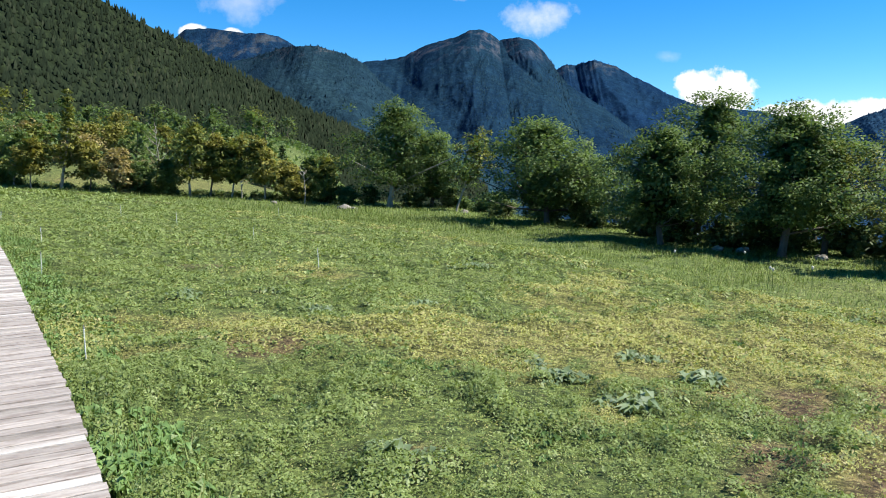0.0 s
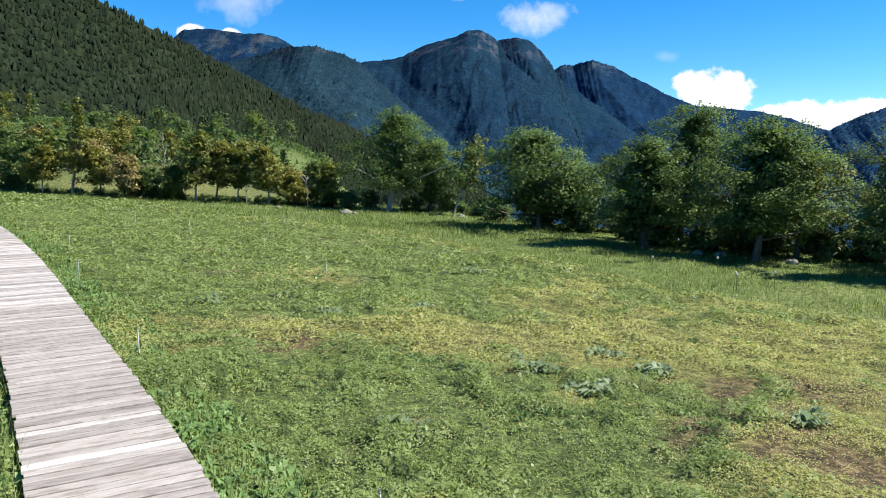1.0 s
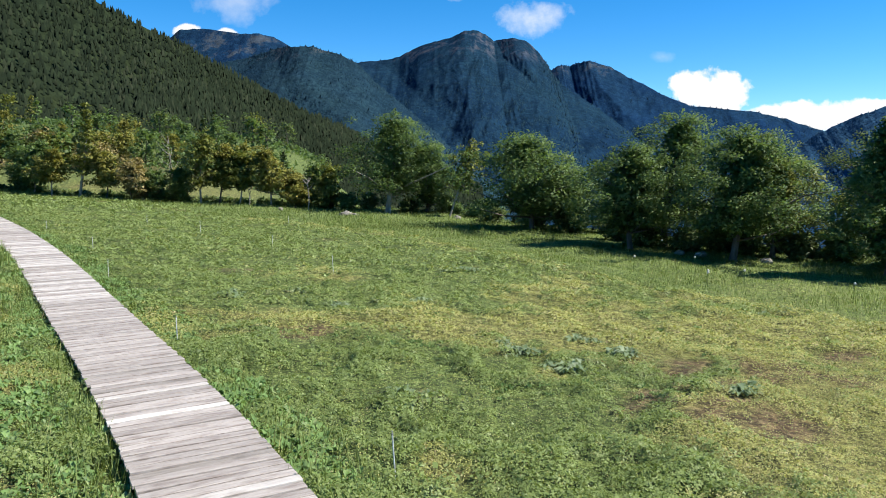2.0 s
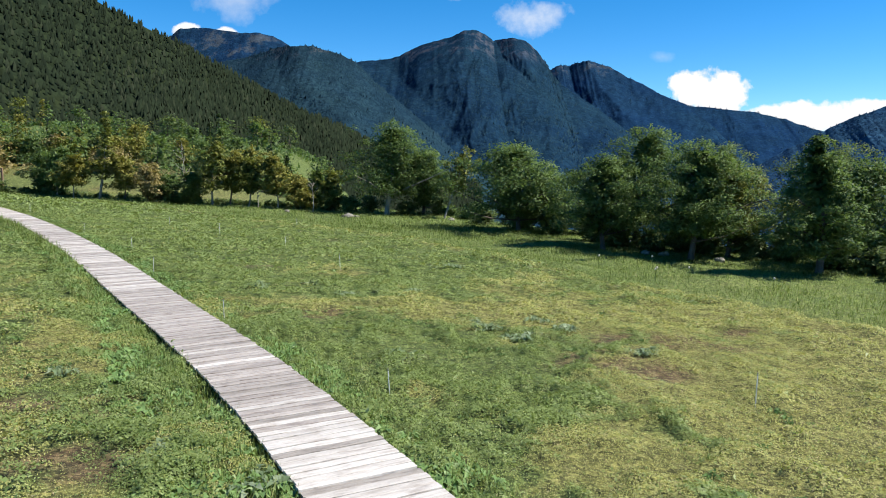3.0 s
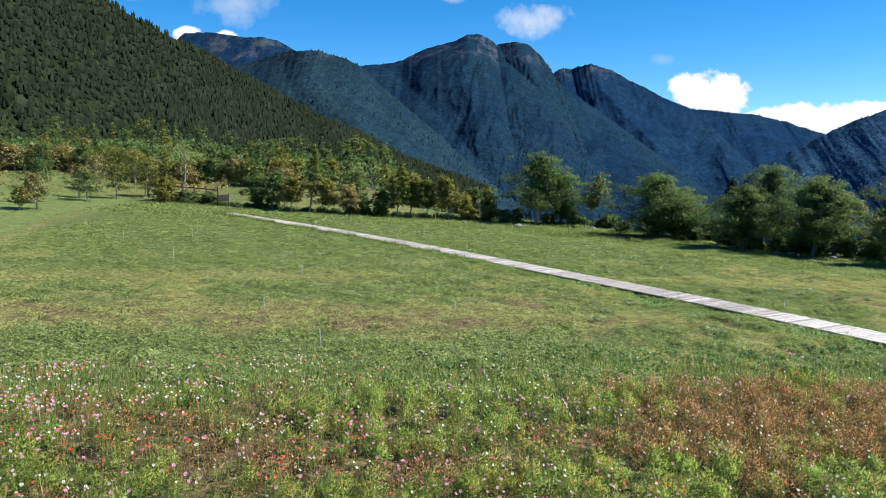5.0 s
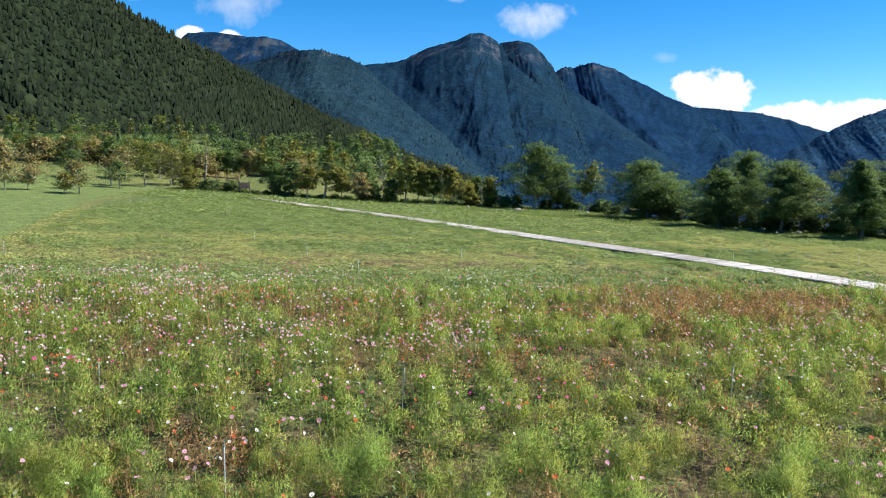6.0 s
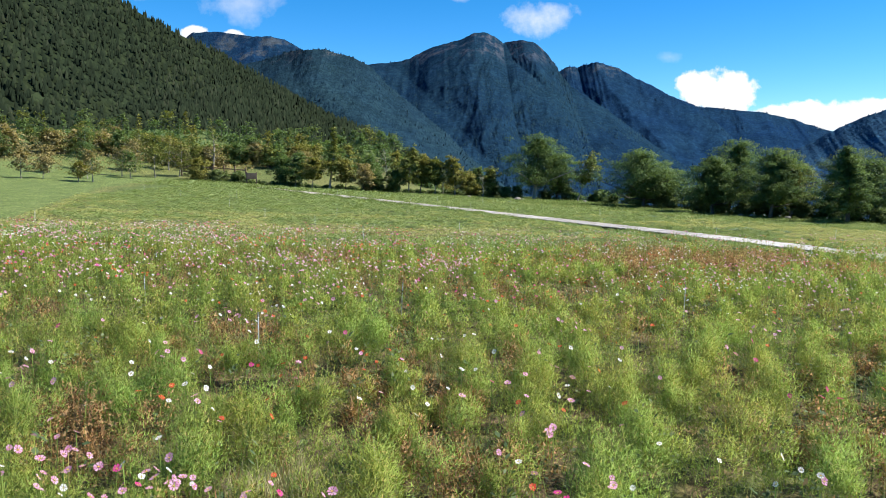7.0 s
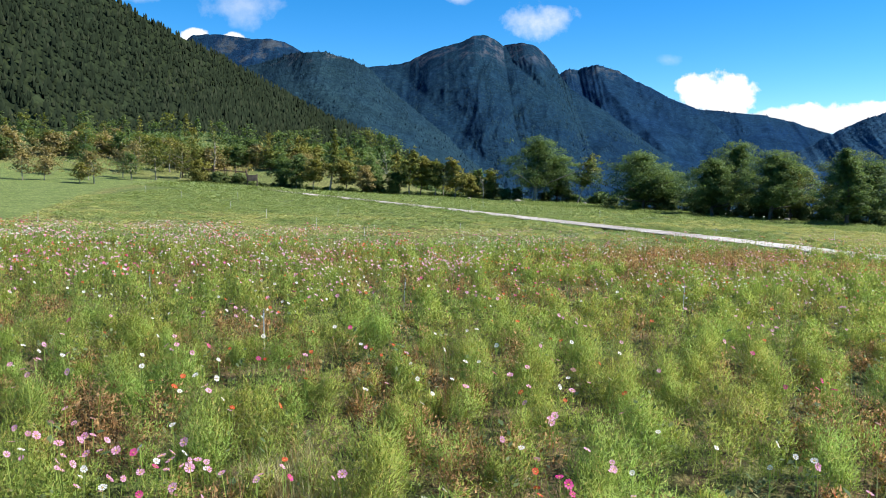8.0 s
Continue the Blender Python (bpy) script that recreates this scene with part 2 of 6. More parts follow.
GREEN_LEAF = leaf_mat("broad_green", [(0.0, (0.095, 0.148, 0.052)), (0.5, (0.122, 0.185, 0.064)), (0.9, (0.150, 0.22, 0.077)), (1.0, (0.18, 0.245, 0.092))], through_light=0.42, gloss=0.2)
LIME_LEAF = leaf_mat("lime_green", [(0.0, (0.135, 0.158, 0.040)), (0.5, (0.175, 0.20, 0.050)), (1.0, (0.235, 0.245, 0.07))])
GOLD_LEAF = leaf_mat("yellow_green", [(0.0, (0.17, 0.175, 0.042)), (0.5, (0.225, 0.222, 0.056)), (1.0, (0.30, 0.272, 0.078))])
RUST_LEAF = leaf_mat("rusty", [(0.0, (0.21, 0.18, 0.075)), (0.5, (0.31, 0.255, 0.11)), (1.0, (0.40, 0.33, 0.165))])
NEEDLE = leaf_mat("conifer_needles", [(0.0, (0.018, 0.036, 0.014)), (0.6, (0.042, 0.072, 0.024)), (1.0, (0.075, 0.115, 0.034))], through_light=0.12)
HILL_TREE = leaf_mat("hill_forest", [(0.0, (0.0125, 0.018, 0.0115)), (0.5, (0.0162, 0.0238, 0.0142)), (0.85, (0.0215, 0.0305, 0.0175)), (1.0, (0.030, 0.037, 0.023))], through_light=0.03, patch=60.0, gloss=0.0)
# far trees: the blue of distance haze is painted into these base colours
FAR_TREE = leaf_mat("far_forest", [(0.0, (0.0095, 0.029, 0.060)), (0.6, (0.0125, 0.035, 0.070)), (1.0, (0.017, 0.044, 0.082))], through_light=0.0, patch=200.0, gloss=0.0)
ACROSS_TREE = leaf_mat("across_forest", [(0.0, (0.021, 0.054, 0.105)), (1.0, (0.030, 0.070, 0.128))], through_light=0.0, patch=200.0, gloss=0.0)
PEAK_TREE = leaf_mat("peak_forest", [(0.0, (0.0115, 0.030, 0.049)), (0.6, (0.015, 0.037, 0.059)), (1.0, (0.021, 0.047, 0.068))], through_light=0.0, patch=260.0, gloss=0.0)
BARK = solid_mat("bark", (0.055, 0.043, 0.034), (0.12, 0.10, 0.08), scale=5, stretch=(1, 1, 0.3), bump=0.6)
PALE_BARK = solid_mat("pale_bark", (0.20, 0.18, 0.145), (0.33, 0.30, 0.25), scale=5, stretch=(1, 1, 0.3), bump=0.4)


def plank_mat(name, pale, mid, dark, own):
    """Bleached boards: long grain streaks, brown stains and dark grime in the grain."""
    m, N, L = nodes_of(name)
    tc = N.new("ShaderNodeTexCoord")
    oi = N.new("ShaderNodeObjectInfo")
    sh = N.new("ShaderNodeVectorMath")
    sh.operation = "SCALE"
    sh.inputs[0].default_value = (37, 53, 11)
    L.new(oi.outputs["Random"], sh.inputs["Scale"])
    ad = N.new("ShaderNodeVectorMath")
    ad.operation = "ADD"
    L.new(tc.outputs["Object"], ad.inputs[0]), L.new(sh.outputs[0], ad.inputs[1])
    mp = N.new("ShaderNodeMapping")
    mp.inputs["Scale"].default_value = (1.6, 22, 4)
    L.new(ad.outputs[0], mp.inputs["Vector"])
    wide = N.new("ShaderNodeMapping")
    wide.inputs["Scale"].default_value = (2.2, 9.0, 1)
    L.new(ad.outputs[0], wide.inputs["Vector"])
    f1, f2, f3 = noise_fac(N, L, 1.6, 5, 0.65, mp.outputs[0]), noise_fac(N, L, 6.0, 5, 0.7, mp.outputs[0]), noise_fac(N, L, 1.4, 4, 0.6, wide.outputs[0])
    c = ramp(N, L, f1, [(0.32, mid), (0.55, pale), (0.8, tuple(min(0.8, v * 1.12) for v in pale))])
    c = mixc(N, L, ramp(N, L, f3, [(0.50, (0, 0, 0)), (0.70, (0.6, 0.6, 0.6))]), c, dark)
    c = mixc(N, L, ramp(N, L, f2, [(0.54, (0, 0, 0)), (0.68, (0.55, 0.55, 0.55))]), c, dark)
    c = mixc(N, L, 1.0, c, ramp(N, L, oi.outputs["Random"], [(0.0, (1 - own, 1 - own * 1.05, 1 - own * 1.1)), (1.0, (1 + own * 0.4,) * 3)]), "MULTIPLY")
    p = N.new("ShaderNodeBsdfPrincipled")
    p.inputs["Roughness"].default_value = 0.5
    L.new(c, p.inputs["Base Color"])
    b = N.new("ShaderNodeBump")
    b.inputs["Strength"].default_value, b.inputs["Distance"].default_value = 0.5, 0.01
    L.new(f2, b.inputs["Height"]), L.new(b.outputs[0], p.inputs["Normal"])
    o = N.new("ShaderNodeOutputMaterial")
    L.new(p.outputs[0], o.inputs["Surface"])
    return m


PLANK = plank_mat("weathered_plank", (0.455, 0.412, 0.37), (0.33, 0.28, 0.245), (0.145, 0.105, 0.08), 0.24)
PLANK_PALE = plank_mat("whitened_plank", (0.61, 0.572, 0.525), (0.50, 0.455, 0.405), (0.25, 0.20, 0.16), 0.14)
PLANK_DARK = plank_mat("darkened_plank", (0.34, 0.305, 0.265), (0.24, 0.21, 0.175), (0.09, 0.07, 0.055), 0.14)
BEAM = solid_mat("old_beam", (0.055, 0.04, 0.03), (0.11, 0.085, 0.066), scale=3, stretch=(1, 6, 1), bump=0.5)
FENCE_WOOD = solid_mat("fence_wood", (0.13, 0.075, 0.045), (0.23, 0.15, 0.09), scale=4, stretch=(1, 1, 0.3), bump=0.5)
STAKE = solid_mat("galvanised_rod", (0.52, 0.54, 0.54), (0.72, 0.73, 0.72), scale=12, rough=0.45, bump=0.1)
NOZZLE = solid_mat("grey_plastic", (0.16, 0.17, 0.17), (0.24, 0.25, 0.25), scale=20, rough=0.5)
ROCK = solid_mat("field_stone", (0.15, 0.135, 0.11), (0.27, 0.25, 0.21), scale=4, bump=0.8)
PETALS = {"pink": leaf_mat("pink_petals", [(0.0, (0.62, 0.24, 0.42)), (1.0, (0.78, 0.46, 0.62))], 0.35, 0.5, 1.0, 0.0),
          "white": leaf_mat("white_petals", [(0.0, (0.72, 0.68, 0.70)), (1.0, (0.85, 0.83, 0.82))], 0.35, 0.5, 1.0, 0.0),
          "red": leaf_mat("red_petals", [(0.0, (0.55, 0.035, 0.03)), (1.0, (0.66, 0.13, 0.05))], 0.3, 0.5, 1.0, 0.0),
          "magenta": leaf_mat("magenta_petals", [(0.0, (0.55, 0.03, 0.20)), (1.0, (0.68, 0.10, 0.33))], 0.3, 0.5, 1.0, 0.0)}
FAR_GREEN = mountain_mat("near_hill_floor", (0.020, 0.029, 0.016), (0.12, 0.11, 0.09), -0.4, 0.05, 3.0)
# far slopes: forest and rock tones have aerial haze mixed in as blue
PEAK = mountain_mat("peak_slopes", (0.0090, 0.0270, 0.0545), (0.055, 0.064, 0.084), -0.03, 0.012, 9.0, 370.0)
MID_HAZE = mountain_mat("mid_mountain", (0.0140, 0.0345, 0.053), (0.08, 0.085, 0.09), 0.0, 0.016, 7.5, 290.0)
FAR_HAZE = mountain_mat("far_mountain", (0.0088, 0.0285, 0.067), (0.048, 0.062, 0.080), -0.04, 0.012, 9.0, 390.0)
# lightened as well as blued, for haze before the unlit hill
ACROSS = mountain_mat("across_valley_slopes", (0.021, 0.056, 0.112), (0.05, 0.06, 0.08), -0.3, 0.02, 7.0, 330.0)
DEEP_HAZE = mountain_mat("far_ridge_slopes", (0.0095, 0.031, 0.074), (0.05, 0.06, 0.08), -0.3, 0.012, 9.0, 330.0)

# ---- the lie of the land ----
RNG = np.random.default_rng(7)
TABLE = RNG.random((256, 256))


def vnoise(x, y, scale, shift=0.0):
    """Smooth value noise, 0 to 1, with cells of the given size in metres."""
    x, y = np.asarray(x, float) / scale + shift, np.asarray(y, float) / scale + shift * 1.7
    i, j = np.floor(x).astype(int), np.floor(y).astype(int)
    u, v = x - i, y - j
    u, v = u * u * (3 - 2 * u), v * v * (3 - 2 * v)
    a, b = TABLE[i % 256, j % 256], TABLE[(i + 1) % 256, j % 256]
    c, d = TABLE[i % 256, (j + 1) % 256], TABLE[(i + 1) % 256, (j + 1) % 256]
    return (a * (1 - u) + b * u) * (1 - v) + (c * (1 - u) + d * u) * v


def smooth(a, b, v):
    w = np.clip((np.asarray(v, float) - a) / (b - a), 0, 1)
    return w * w * (3 - 2 * w)


WALK_LINE = np.array([(3.3, -7.8), (2.6, -6.0), (1.2, -3.0), (0.0, -0.6), (-2.0, 3.1), (-3.9, 6.2), (-6.6, 10.3), (-10.2, 15.9),
                      (-14.0, 21.4), (-18.0, 26.7), (-22.3, 31.9), (-26.6, 36.3), (-29.6, 39.4), (-31.0, 40.6)])


def along_line(line, step):
    """Points at even steps along a softened polyline."""
    pts = line
    for _ in range(3):
        pts = np.concatenate([pts[:1], np.stack([0.75 * pts[:-1] + 0.25 * pts[1:], 0.25 * pts[:-1] + 0.75 * pts[1:]], 1).reshape(-1, 2), pts[-1:]])
    d = np.r_[0, np.cumsum(np.hypot(*np.diff(pts, axis=0).T))]
    s = np.arange(0, d[-1], step)
    return np.stack([np.interp(s, d, pts[:, 0]), np.interp(s, d, pts[:, 1])], 1)


WALK_PTS = along_line(WALK_LINE, 0.5)


def walk_off(x, y):
    """Signed distance to the boardwalk's middle line, positive on its +x side."""
    x, y = np.atleast_1d(np.asarray(x, float)), np.atleast_1d(np.asarray(y, float))
    out = np.empty(len(x))
    t = np.gradient(WALK_PTS, axis=0)
    t /= np.linalg.norm(t, axis=1, keepdims=True)
    for k in range(0, len(x), 20000):
        dx, dy = x[k:k + 20000, None] - WALK_PTS[:, 0], y[k:k + 20000, None] - WALK_PTS[:, 1]
        n = np.argmin(dx * dx + dy * dy, 1)
        r = np.arange(len(n))
        off = dx[r, n] * t[n, 1] - dy[r, n] * t[n, 0]
        far = np.hypot(dx[r, n], dy[r, n])
        out[k:k + 20000] = np.sign(off) * np.maximum(np.abs(off), far * 0.999)
    return out


def edge_y(x):
    """Where the terrace ends and the ground falls into the valley."""
    return np.interp(x, [-14, -8, -2, 3, 7, 11, 15, 20, 30], [62, 57, 52.5, 46, 41, 36, 32, 27, 14])


def base_z(x, y):
    x, y = np.asarray(x, float), np.asarray(y, float)
    X, Y = np.clip(x, -62, 24), np.clip(y, -45, 62)
    z = 0.1377 - 0.03234 * X - 0.000561 * Y + 0.0002366 * X * X - 0.0002296 * X * Y + 0.0000178 * Y * Y
    left = smooth(-10, -26, x)
    z = z + left * np.clip((y - 52.5) * (0.075 + 0.065 * smooth(-46, -36, x)), 0, 5.5) + smooth(-45, -60, x) * np.clip((y - 40) * 0.05, 0, 2.0)
    s = np.maximum((y - edge_y(x)) * 0.75 - 0.5, 0) * smooth(-20, -8, x)
    s = np.maximum(s, np.maximum(y - 125, 0))
    return z - np.minimum(0.42 * s, 160)


def flower_front(x):
    return -5.76 + 0.165 * np.asarray(x, float) + 1.5 * smooth(-1.5, 2.5, x) + 0.5 * (vnoise(x, 0 * np.asarray(x), 2.3, 4.0) - 0.5)


def lawn_side(x, y):
    """Metres past the mown lawn's edge, positive on the lawn."""
    return np.interp(y, [-20, -1, 7, 27, 42, 52], [-27, -29.6, -32.3, -38.8, -41.5, -42]) - x


def grass_side(x, y):
    """Metres past the edge between the weeds and the taller grass before the trees."""
    return (y - np.interp(x, [-45, -30, -20.4, -7, -2, 1, 3.2, 5.7, 9, 13, 20], [47, 47, 45, 34.3, 31.0, 26.2, 22.6, 17.3, 12.2, 7.0, -3.0])) * 0.7


def relief(x, y):
    """Mounds of low plants."""
    lump = 0.13 * (vnoise(x, y, 0.8) - 0.5) + 0.12 * (vnoise(x, y, 2.6, 3.0) - 0.5)
    calm = 1 - smooth(0, 2, lawn_side(x, y)) * 0.85
    near_walk = smooth(0.35, 1.0, np.abs(walk_off(np.ravel(x), np.ravel(y)).reshape(np.shape(x))))
    return lump * calm * near_walk


def ground_z(x, y):
    return base_z(x, y) + relief(x, y)


SOILS = [(-2.6, 9.8, 0.7), (4.9, 7.9, 1.3), (3.9, 5.7, 1.05), (-0.3, 6.3, 0.35), (-8.0, 5.4, 0.6), (-4.9, 2.9, 0.7), (-9.9, 3.5, 1.1), (-3.8, 0.9, 0.6),
         (-2.3, -1.1, 0.5), (-7.5, 0.4, 1.1), (-12.0, -0.5, 1.3), (-15.5, -0.8, 1.4), (-19.0, -1.2, 1.0), (-5.2, -0.9, 0.8), (7.2, 9.2, 0.5), (-6.0, 17.5, 0.7)]


def cover_of(x, y):
    """Bare soil, pale cover and mown lawn at a place, each 0 to 1."""
    soil = np.zeros(np.shape(x))
    wob = 0.9 * (vnoise(x, y, 0.7, 2.0) - 0.5) + 0.5 * (vnoise(x, y, 0.25, 6.0) - 0.5)
    for sx_, sy_, r_ in SOILS:
        d = np.hypot((x - sx_) * 0.7, (y - sy_) * 1.15) / r_
        soil = np.maximum(soil, smooth(1.25, 0.55, d + wob))
    soil = np.maximum(soil, 0.8 * smooth(0.80, 0.90, vnoise(x, y, 1.1, 13.0) * 0.6 + vnoise(x, y, 0.4, 5.0) * 0.4))
    right = smooth(0.5, 6.0, walk_off(np.ravel(x), np.ravel(y)).reshape(np.shape(x)) - 1.0)
    pale = smooth(0.56, 0.66, 0.42 * vnoise(x, y, 3.2, 1.0) + 0.33 * vnoise(x, y, 0.9, 7.0) + 0.25 * vnoise(x, y, 0.3, 11.0) + 0.27 * right * smooth(26, 8, y) - 0.22 * smooth(14, 24, y) - 0.11 * right * smooth(4.0, -1.0, x))
    band = np.exp(-((y - (0.3 + 0.14 * (x + 12))) / 2.4) ** 2) * smooth(-2, -7, x)
    band2 = np.exp(-((y - (7.5 + 0.3 * (x + 21))) / 1.7) ** 2) * smooth(-12, -17, x)
    edge = np.exp(-((grass_side(x, y) + 0.4) / 0.45) ** 2)
    medge = np.exp(-((lawn_side(x, y) - 0.2) / 0.6) ** 2)
    pale = np.clip(np.maximum.reduce([pale, 0.85 * smooth(0.35, 0.6, band * (0.45 + 0.8 * vnoise(x, y, 0.7, 23.0))), 0.9 * band2, 0.8 * edge, 0.9 * medge]), 0, 1)
    soil = np.maximum(soil, band * smooth(0.42, 0.62, vnoise(x, y, 0.9, 21.0)) * 0.9)
    lawn = np.maximum(smooth(0.2, 1.2, lawn_side(x, y)) * smooth(66, 58, y), 0.75 * smooth(0, 1.0, grass_side(x, y)) * smooth(55, 49, y))
    bank = smooth(51.5, 53.5, y) * smooth(72, 64, y) * smooth(-5, -9, x) * (0.2 + 0.5 * smooth(0.35, 0.55, vnoise(x, y, 11, 3.0)))
    strip = smooth(2.6, 3.4, y - flower_front(x)) # soil shows little under the leaf strip and the flowers
    soil = soil * np.maximum(strip, 0.25) * (1 - lawn)
    soil = np.maximum(soil, 0.5 * smooth(0, 4, y - np.interp(x, [-75, -62, -50, -34, -8], [44, 58, 67, 62, 60])) * smooth(80, 70, y))
    soil = np.maximum(soil, smooth(0.0, -0.7, y - flower_front(x)) * smooth(-90, -60, y))
    pale = np.maximum(pale * strip, bank)
    return 0.92 * soil * smooth(0.2, 0.55, vnoise(x, y, 0.33, 77.0)), pale, lawn * (1 - bank)


def unit(v):
    return v / (np.linalg.norm(v, axis=-1, keepdims=True) + 1e-9)


def mesh_object(name, verts, faces, mat, parent=None, smooth_faces=False, normals=None):
    """One mesh object from arrays; faces all have the same number of corners. normals: one for each corner point,
    so that a mass of small leaves takes the light as a soft rounded whole."""
    me = bpy.data.meshes.new(name)
    verts, faces = np.asarray(verts, np.float32), np.asarray(faces, np.int32)
    k = faces.shape[1]
    if normals is not None:
        a, b, c = (verts[faces[:, i]] for i in range(3))
        turned = (np.cross(b - a, c - a) * normals[faces[:, 0]]).sum(1) < 0
        faces = np.where(turned[:, None], faces[:, ::-1], faces)
    me.vertices.add(len(verts))
    me.vertices.foreach_set("co", verts.ravel())
    me.loops.add(faces.size)
    me.loops.foreach_set("vertex_index", faces.ravel())
    me.polygons.add(len(faces))
    me.polygons.foreach_set("loop_start", np.arange(0, faces.size, k, dtype=np.int32))
    if smooth_faces:
        me.polygons.foreach_set("use_smooth", np.ones(len(faces), bool))
    me.update(calc_edges=True)
    if normals is not None:
        me.attributes.new("custom_normal", "FLOAT_VECTOR", "POINT").data.foreach_set("vector", np.asarray(normals, np.float32).ravel())
    me.materials.append(mat)
    ob = new(name, me)
    if parent is not None:
        ob.parent = parent
    return ob


def part(name, bm, material, parent, label=""):
    me = bpy.data.meshes.new(name)
    bm.to_mesh(me)
    bm.free()
    me.materials.append(material)
    ob = new(name, me)
    ob.parent = parent
    return tagged(ob, label=label) if label else ob


def grid_faces(nu, nv):
    i, j = np.meshgrid(np.arange(nu - 1), np.arange(nv - 1), indexing="ij")
    a = (i * nv + j).ravel()
    return np.stack([a, a + nv, a + nv + 1, a + 1], 1)


def spread(lo, a, b, hi, step, n):
    """Even steps from a to b, widening steps out to lo and hi."""
    out = np.geomspace(1, 1 + hi - b, n)[1:] - 1 + b
    inn = a - (np.geomspace(1, 1 + a - lo, n)[1:] - 1)
    return np.r_[inn[::-1], np.arange(a, b + step * 0.5, step), out]


gx, gy = spread(-4200, -36, 20, 4200, 0.36, 44), spread(-2500, -28, 48, 4300, 0.36, 44)
GX, GY = np.meshgrid(gx, gy, indexing="ij")
GZ = ground_z(GX, GY)
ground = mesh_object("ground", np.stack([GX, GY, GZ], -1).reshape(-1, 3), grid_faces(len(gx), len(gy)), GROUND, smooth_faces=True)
layer = ground.data.color_attributes.new("cover", "FLOAT_COLOR", "POINT")
so, pa, la = cover_of(GX, GY)
layer.data.foreach_set("color", np.stack([so, pa, la, np.ones_like(so)], -1).astype(np.float32).ravel())
tagged(ground, label="weedy field of patchy green cover over brown soil", category="ground", kind="structure")


# ---- mountains ----
EYE = np.array((-6.0, -14.0, 3.0))   # about the middle of the walk: relief is pushed towards it or away, so that every skyline keeps its line


def folds(p, q, size, seed, octaves=5):
    """Branching ridges, about -0.5 to 0.5, that run along q; size is the widest one's."""
    p = p + 0.55 * size * (vnoise(p, q, size * 1.3, seed + 20) - 0.5) + 0.2 * size * (vnoise(p, q, size * 0.4, seed + 22) - 0.5)
    q = q + 0.55 * size * (vnoise(p, q, size * 1.3, seed + 21) - 0.5)
    out, amp, keep = 0 * p, 1.0, 1.0
    for k in range(octaves):
        r = (1 - 2 * np.abs(vnoise(p, q * 0.5, size / 2 ** k, seed + 3 * k) - 0.5)) ** 1.3
        out = out + amp * keep * (r - 0.45)
        keep, amp = np.clip(0.35 + r, 0, 1), amp * 0.52
    return out


def crease(a, b, line, wide):
    """1 on a line in slopes of the view, falling to 0 at the given distance."""
    line = np.asarray(line, float)
    best = np.full(np.shape(a), 9.0)
    for (xa, za), (xb, zb) in zip(line, line[1:]):
        t = np.clip(((a - xa) * (xb - xa) + (b - za) * (zb - za)) / ((xb - xa) ** 2 + (zb - za) ** 2), 0, 1)
        best = np.minimum(best, np.hypot(a - xa - t * (xb - xa), b - za - t * (zb - za)))
    return np.clip(1 - best / wide, 0, 1)


def mountain(name, crest, run, foot, material, rough, label, nu=200, nv=84, seed=1.0, size=0.07, lean=0.0, creases=()):
    """A slope from a crest line down to its foot on the near side and a shorter back. crest: points across; run: metres to the foot at both ends;
    rough: metres of relief; size: the width of its ribs in slopes of the view; lean: how far they slant; creases: (line, width, metres forward)."""
    c = np.array(crest, float)
    u = np.linspace(0, len(c) - 1, nu)
    k = np.arange(len(c))
    line = np.stack([np.interp(u, k, c[:, n]) for n in range(3)], 1)
    line[:, 2] += 0.0022 * line[:, 1] * (vnoise(u, 0 * u, 0.55, seed + 40) - 0.5) + 0.0014 * line[:, 1] * (vnoise(u, 0 * u, 0.2, seed + 41) - 0.5)
    v = np.r_[-0.25, -0.1, np.linspace(0, 1, nv - 2) ** 1.25]
    V = np.tile(v, (nu, 1))
    reach = np.interp(np.linspace(0, 1, nu), [0, 1], run)[:, None]
    down = np.where(V >= 0, np.abs(V) ** 0.92, (np.abs(V) * 1.6) ** 1.1)
    x0, y0, z0 = line[:, 0][:, None], line[:, 1][:, None], line[:, 2][:, None]
    P_ = np.stack([x0 * (1 - 0.12 * np.clip(V, 0, 1)), y0 - V * reach, z0 + (foot - z0) * down], -1)
    a, b = P_[..., 0] / P_[..., 1], (P_[..., 2] - 2.6) / P_[..., 1]
    swell = 0.25 + 0.75 * smooth(0.0, 0.16, V)
    d = rough * folds(a + lean * b, b, size, seed) * swell
    for path, wide, push in creases:
        d = d + 0.5 * push * crease(a, b, path, wide) ** 1.5
    P_ = EYE + (P_ - EYE) * (1 - d / np.linalg.norm(P_ - EYE, axis=-1))[..., None]
    ob = mesh_object(name, P_.reshape(-1, 3), grid_faces(nu, nv), material, smooth_faces=True)
    tagged(ob, label=label, category="mountain", kind="structure")
    return P_


def crest_of(rows, aside=0.0):
    """Crest points from slopes across and up and the distance ahead."""
    return [((a + aside) * d, d, 2.6 + b * d) for a, b, d in rows]


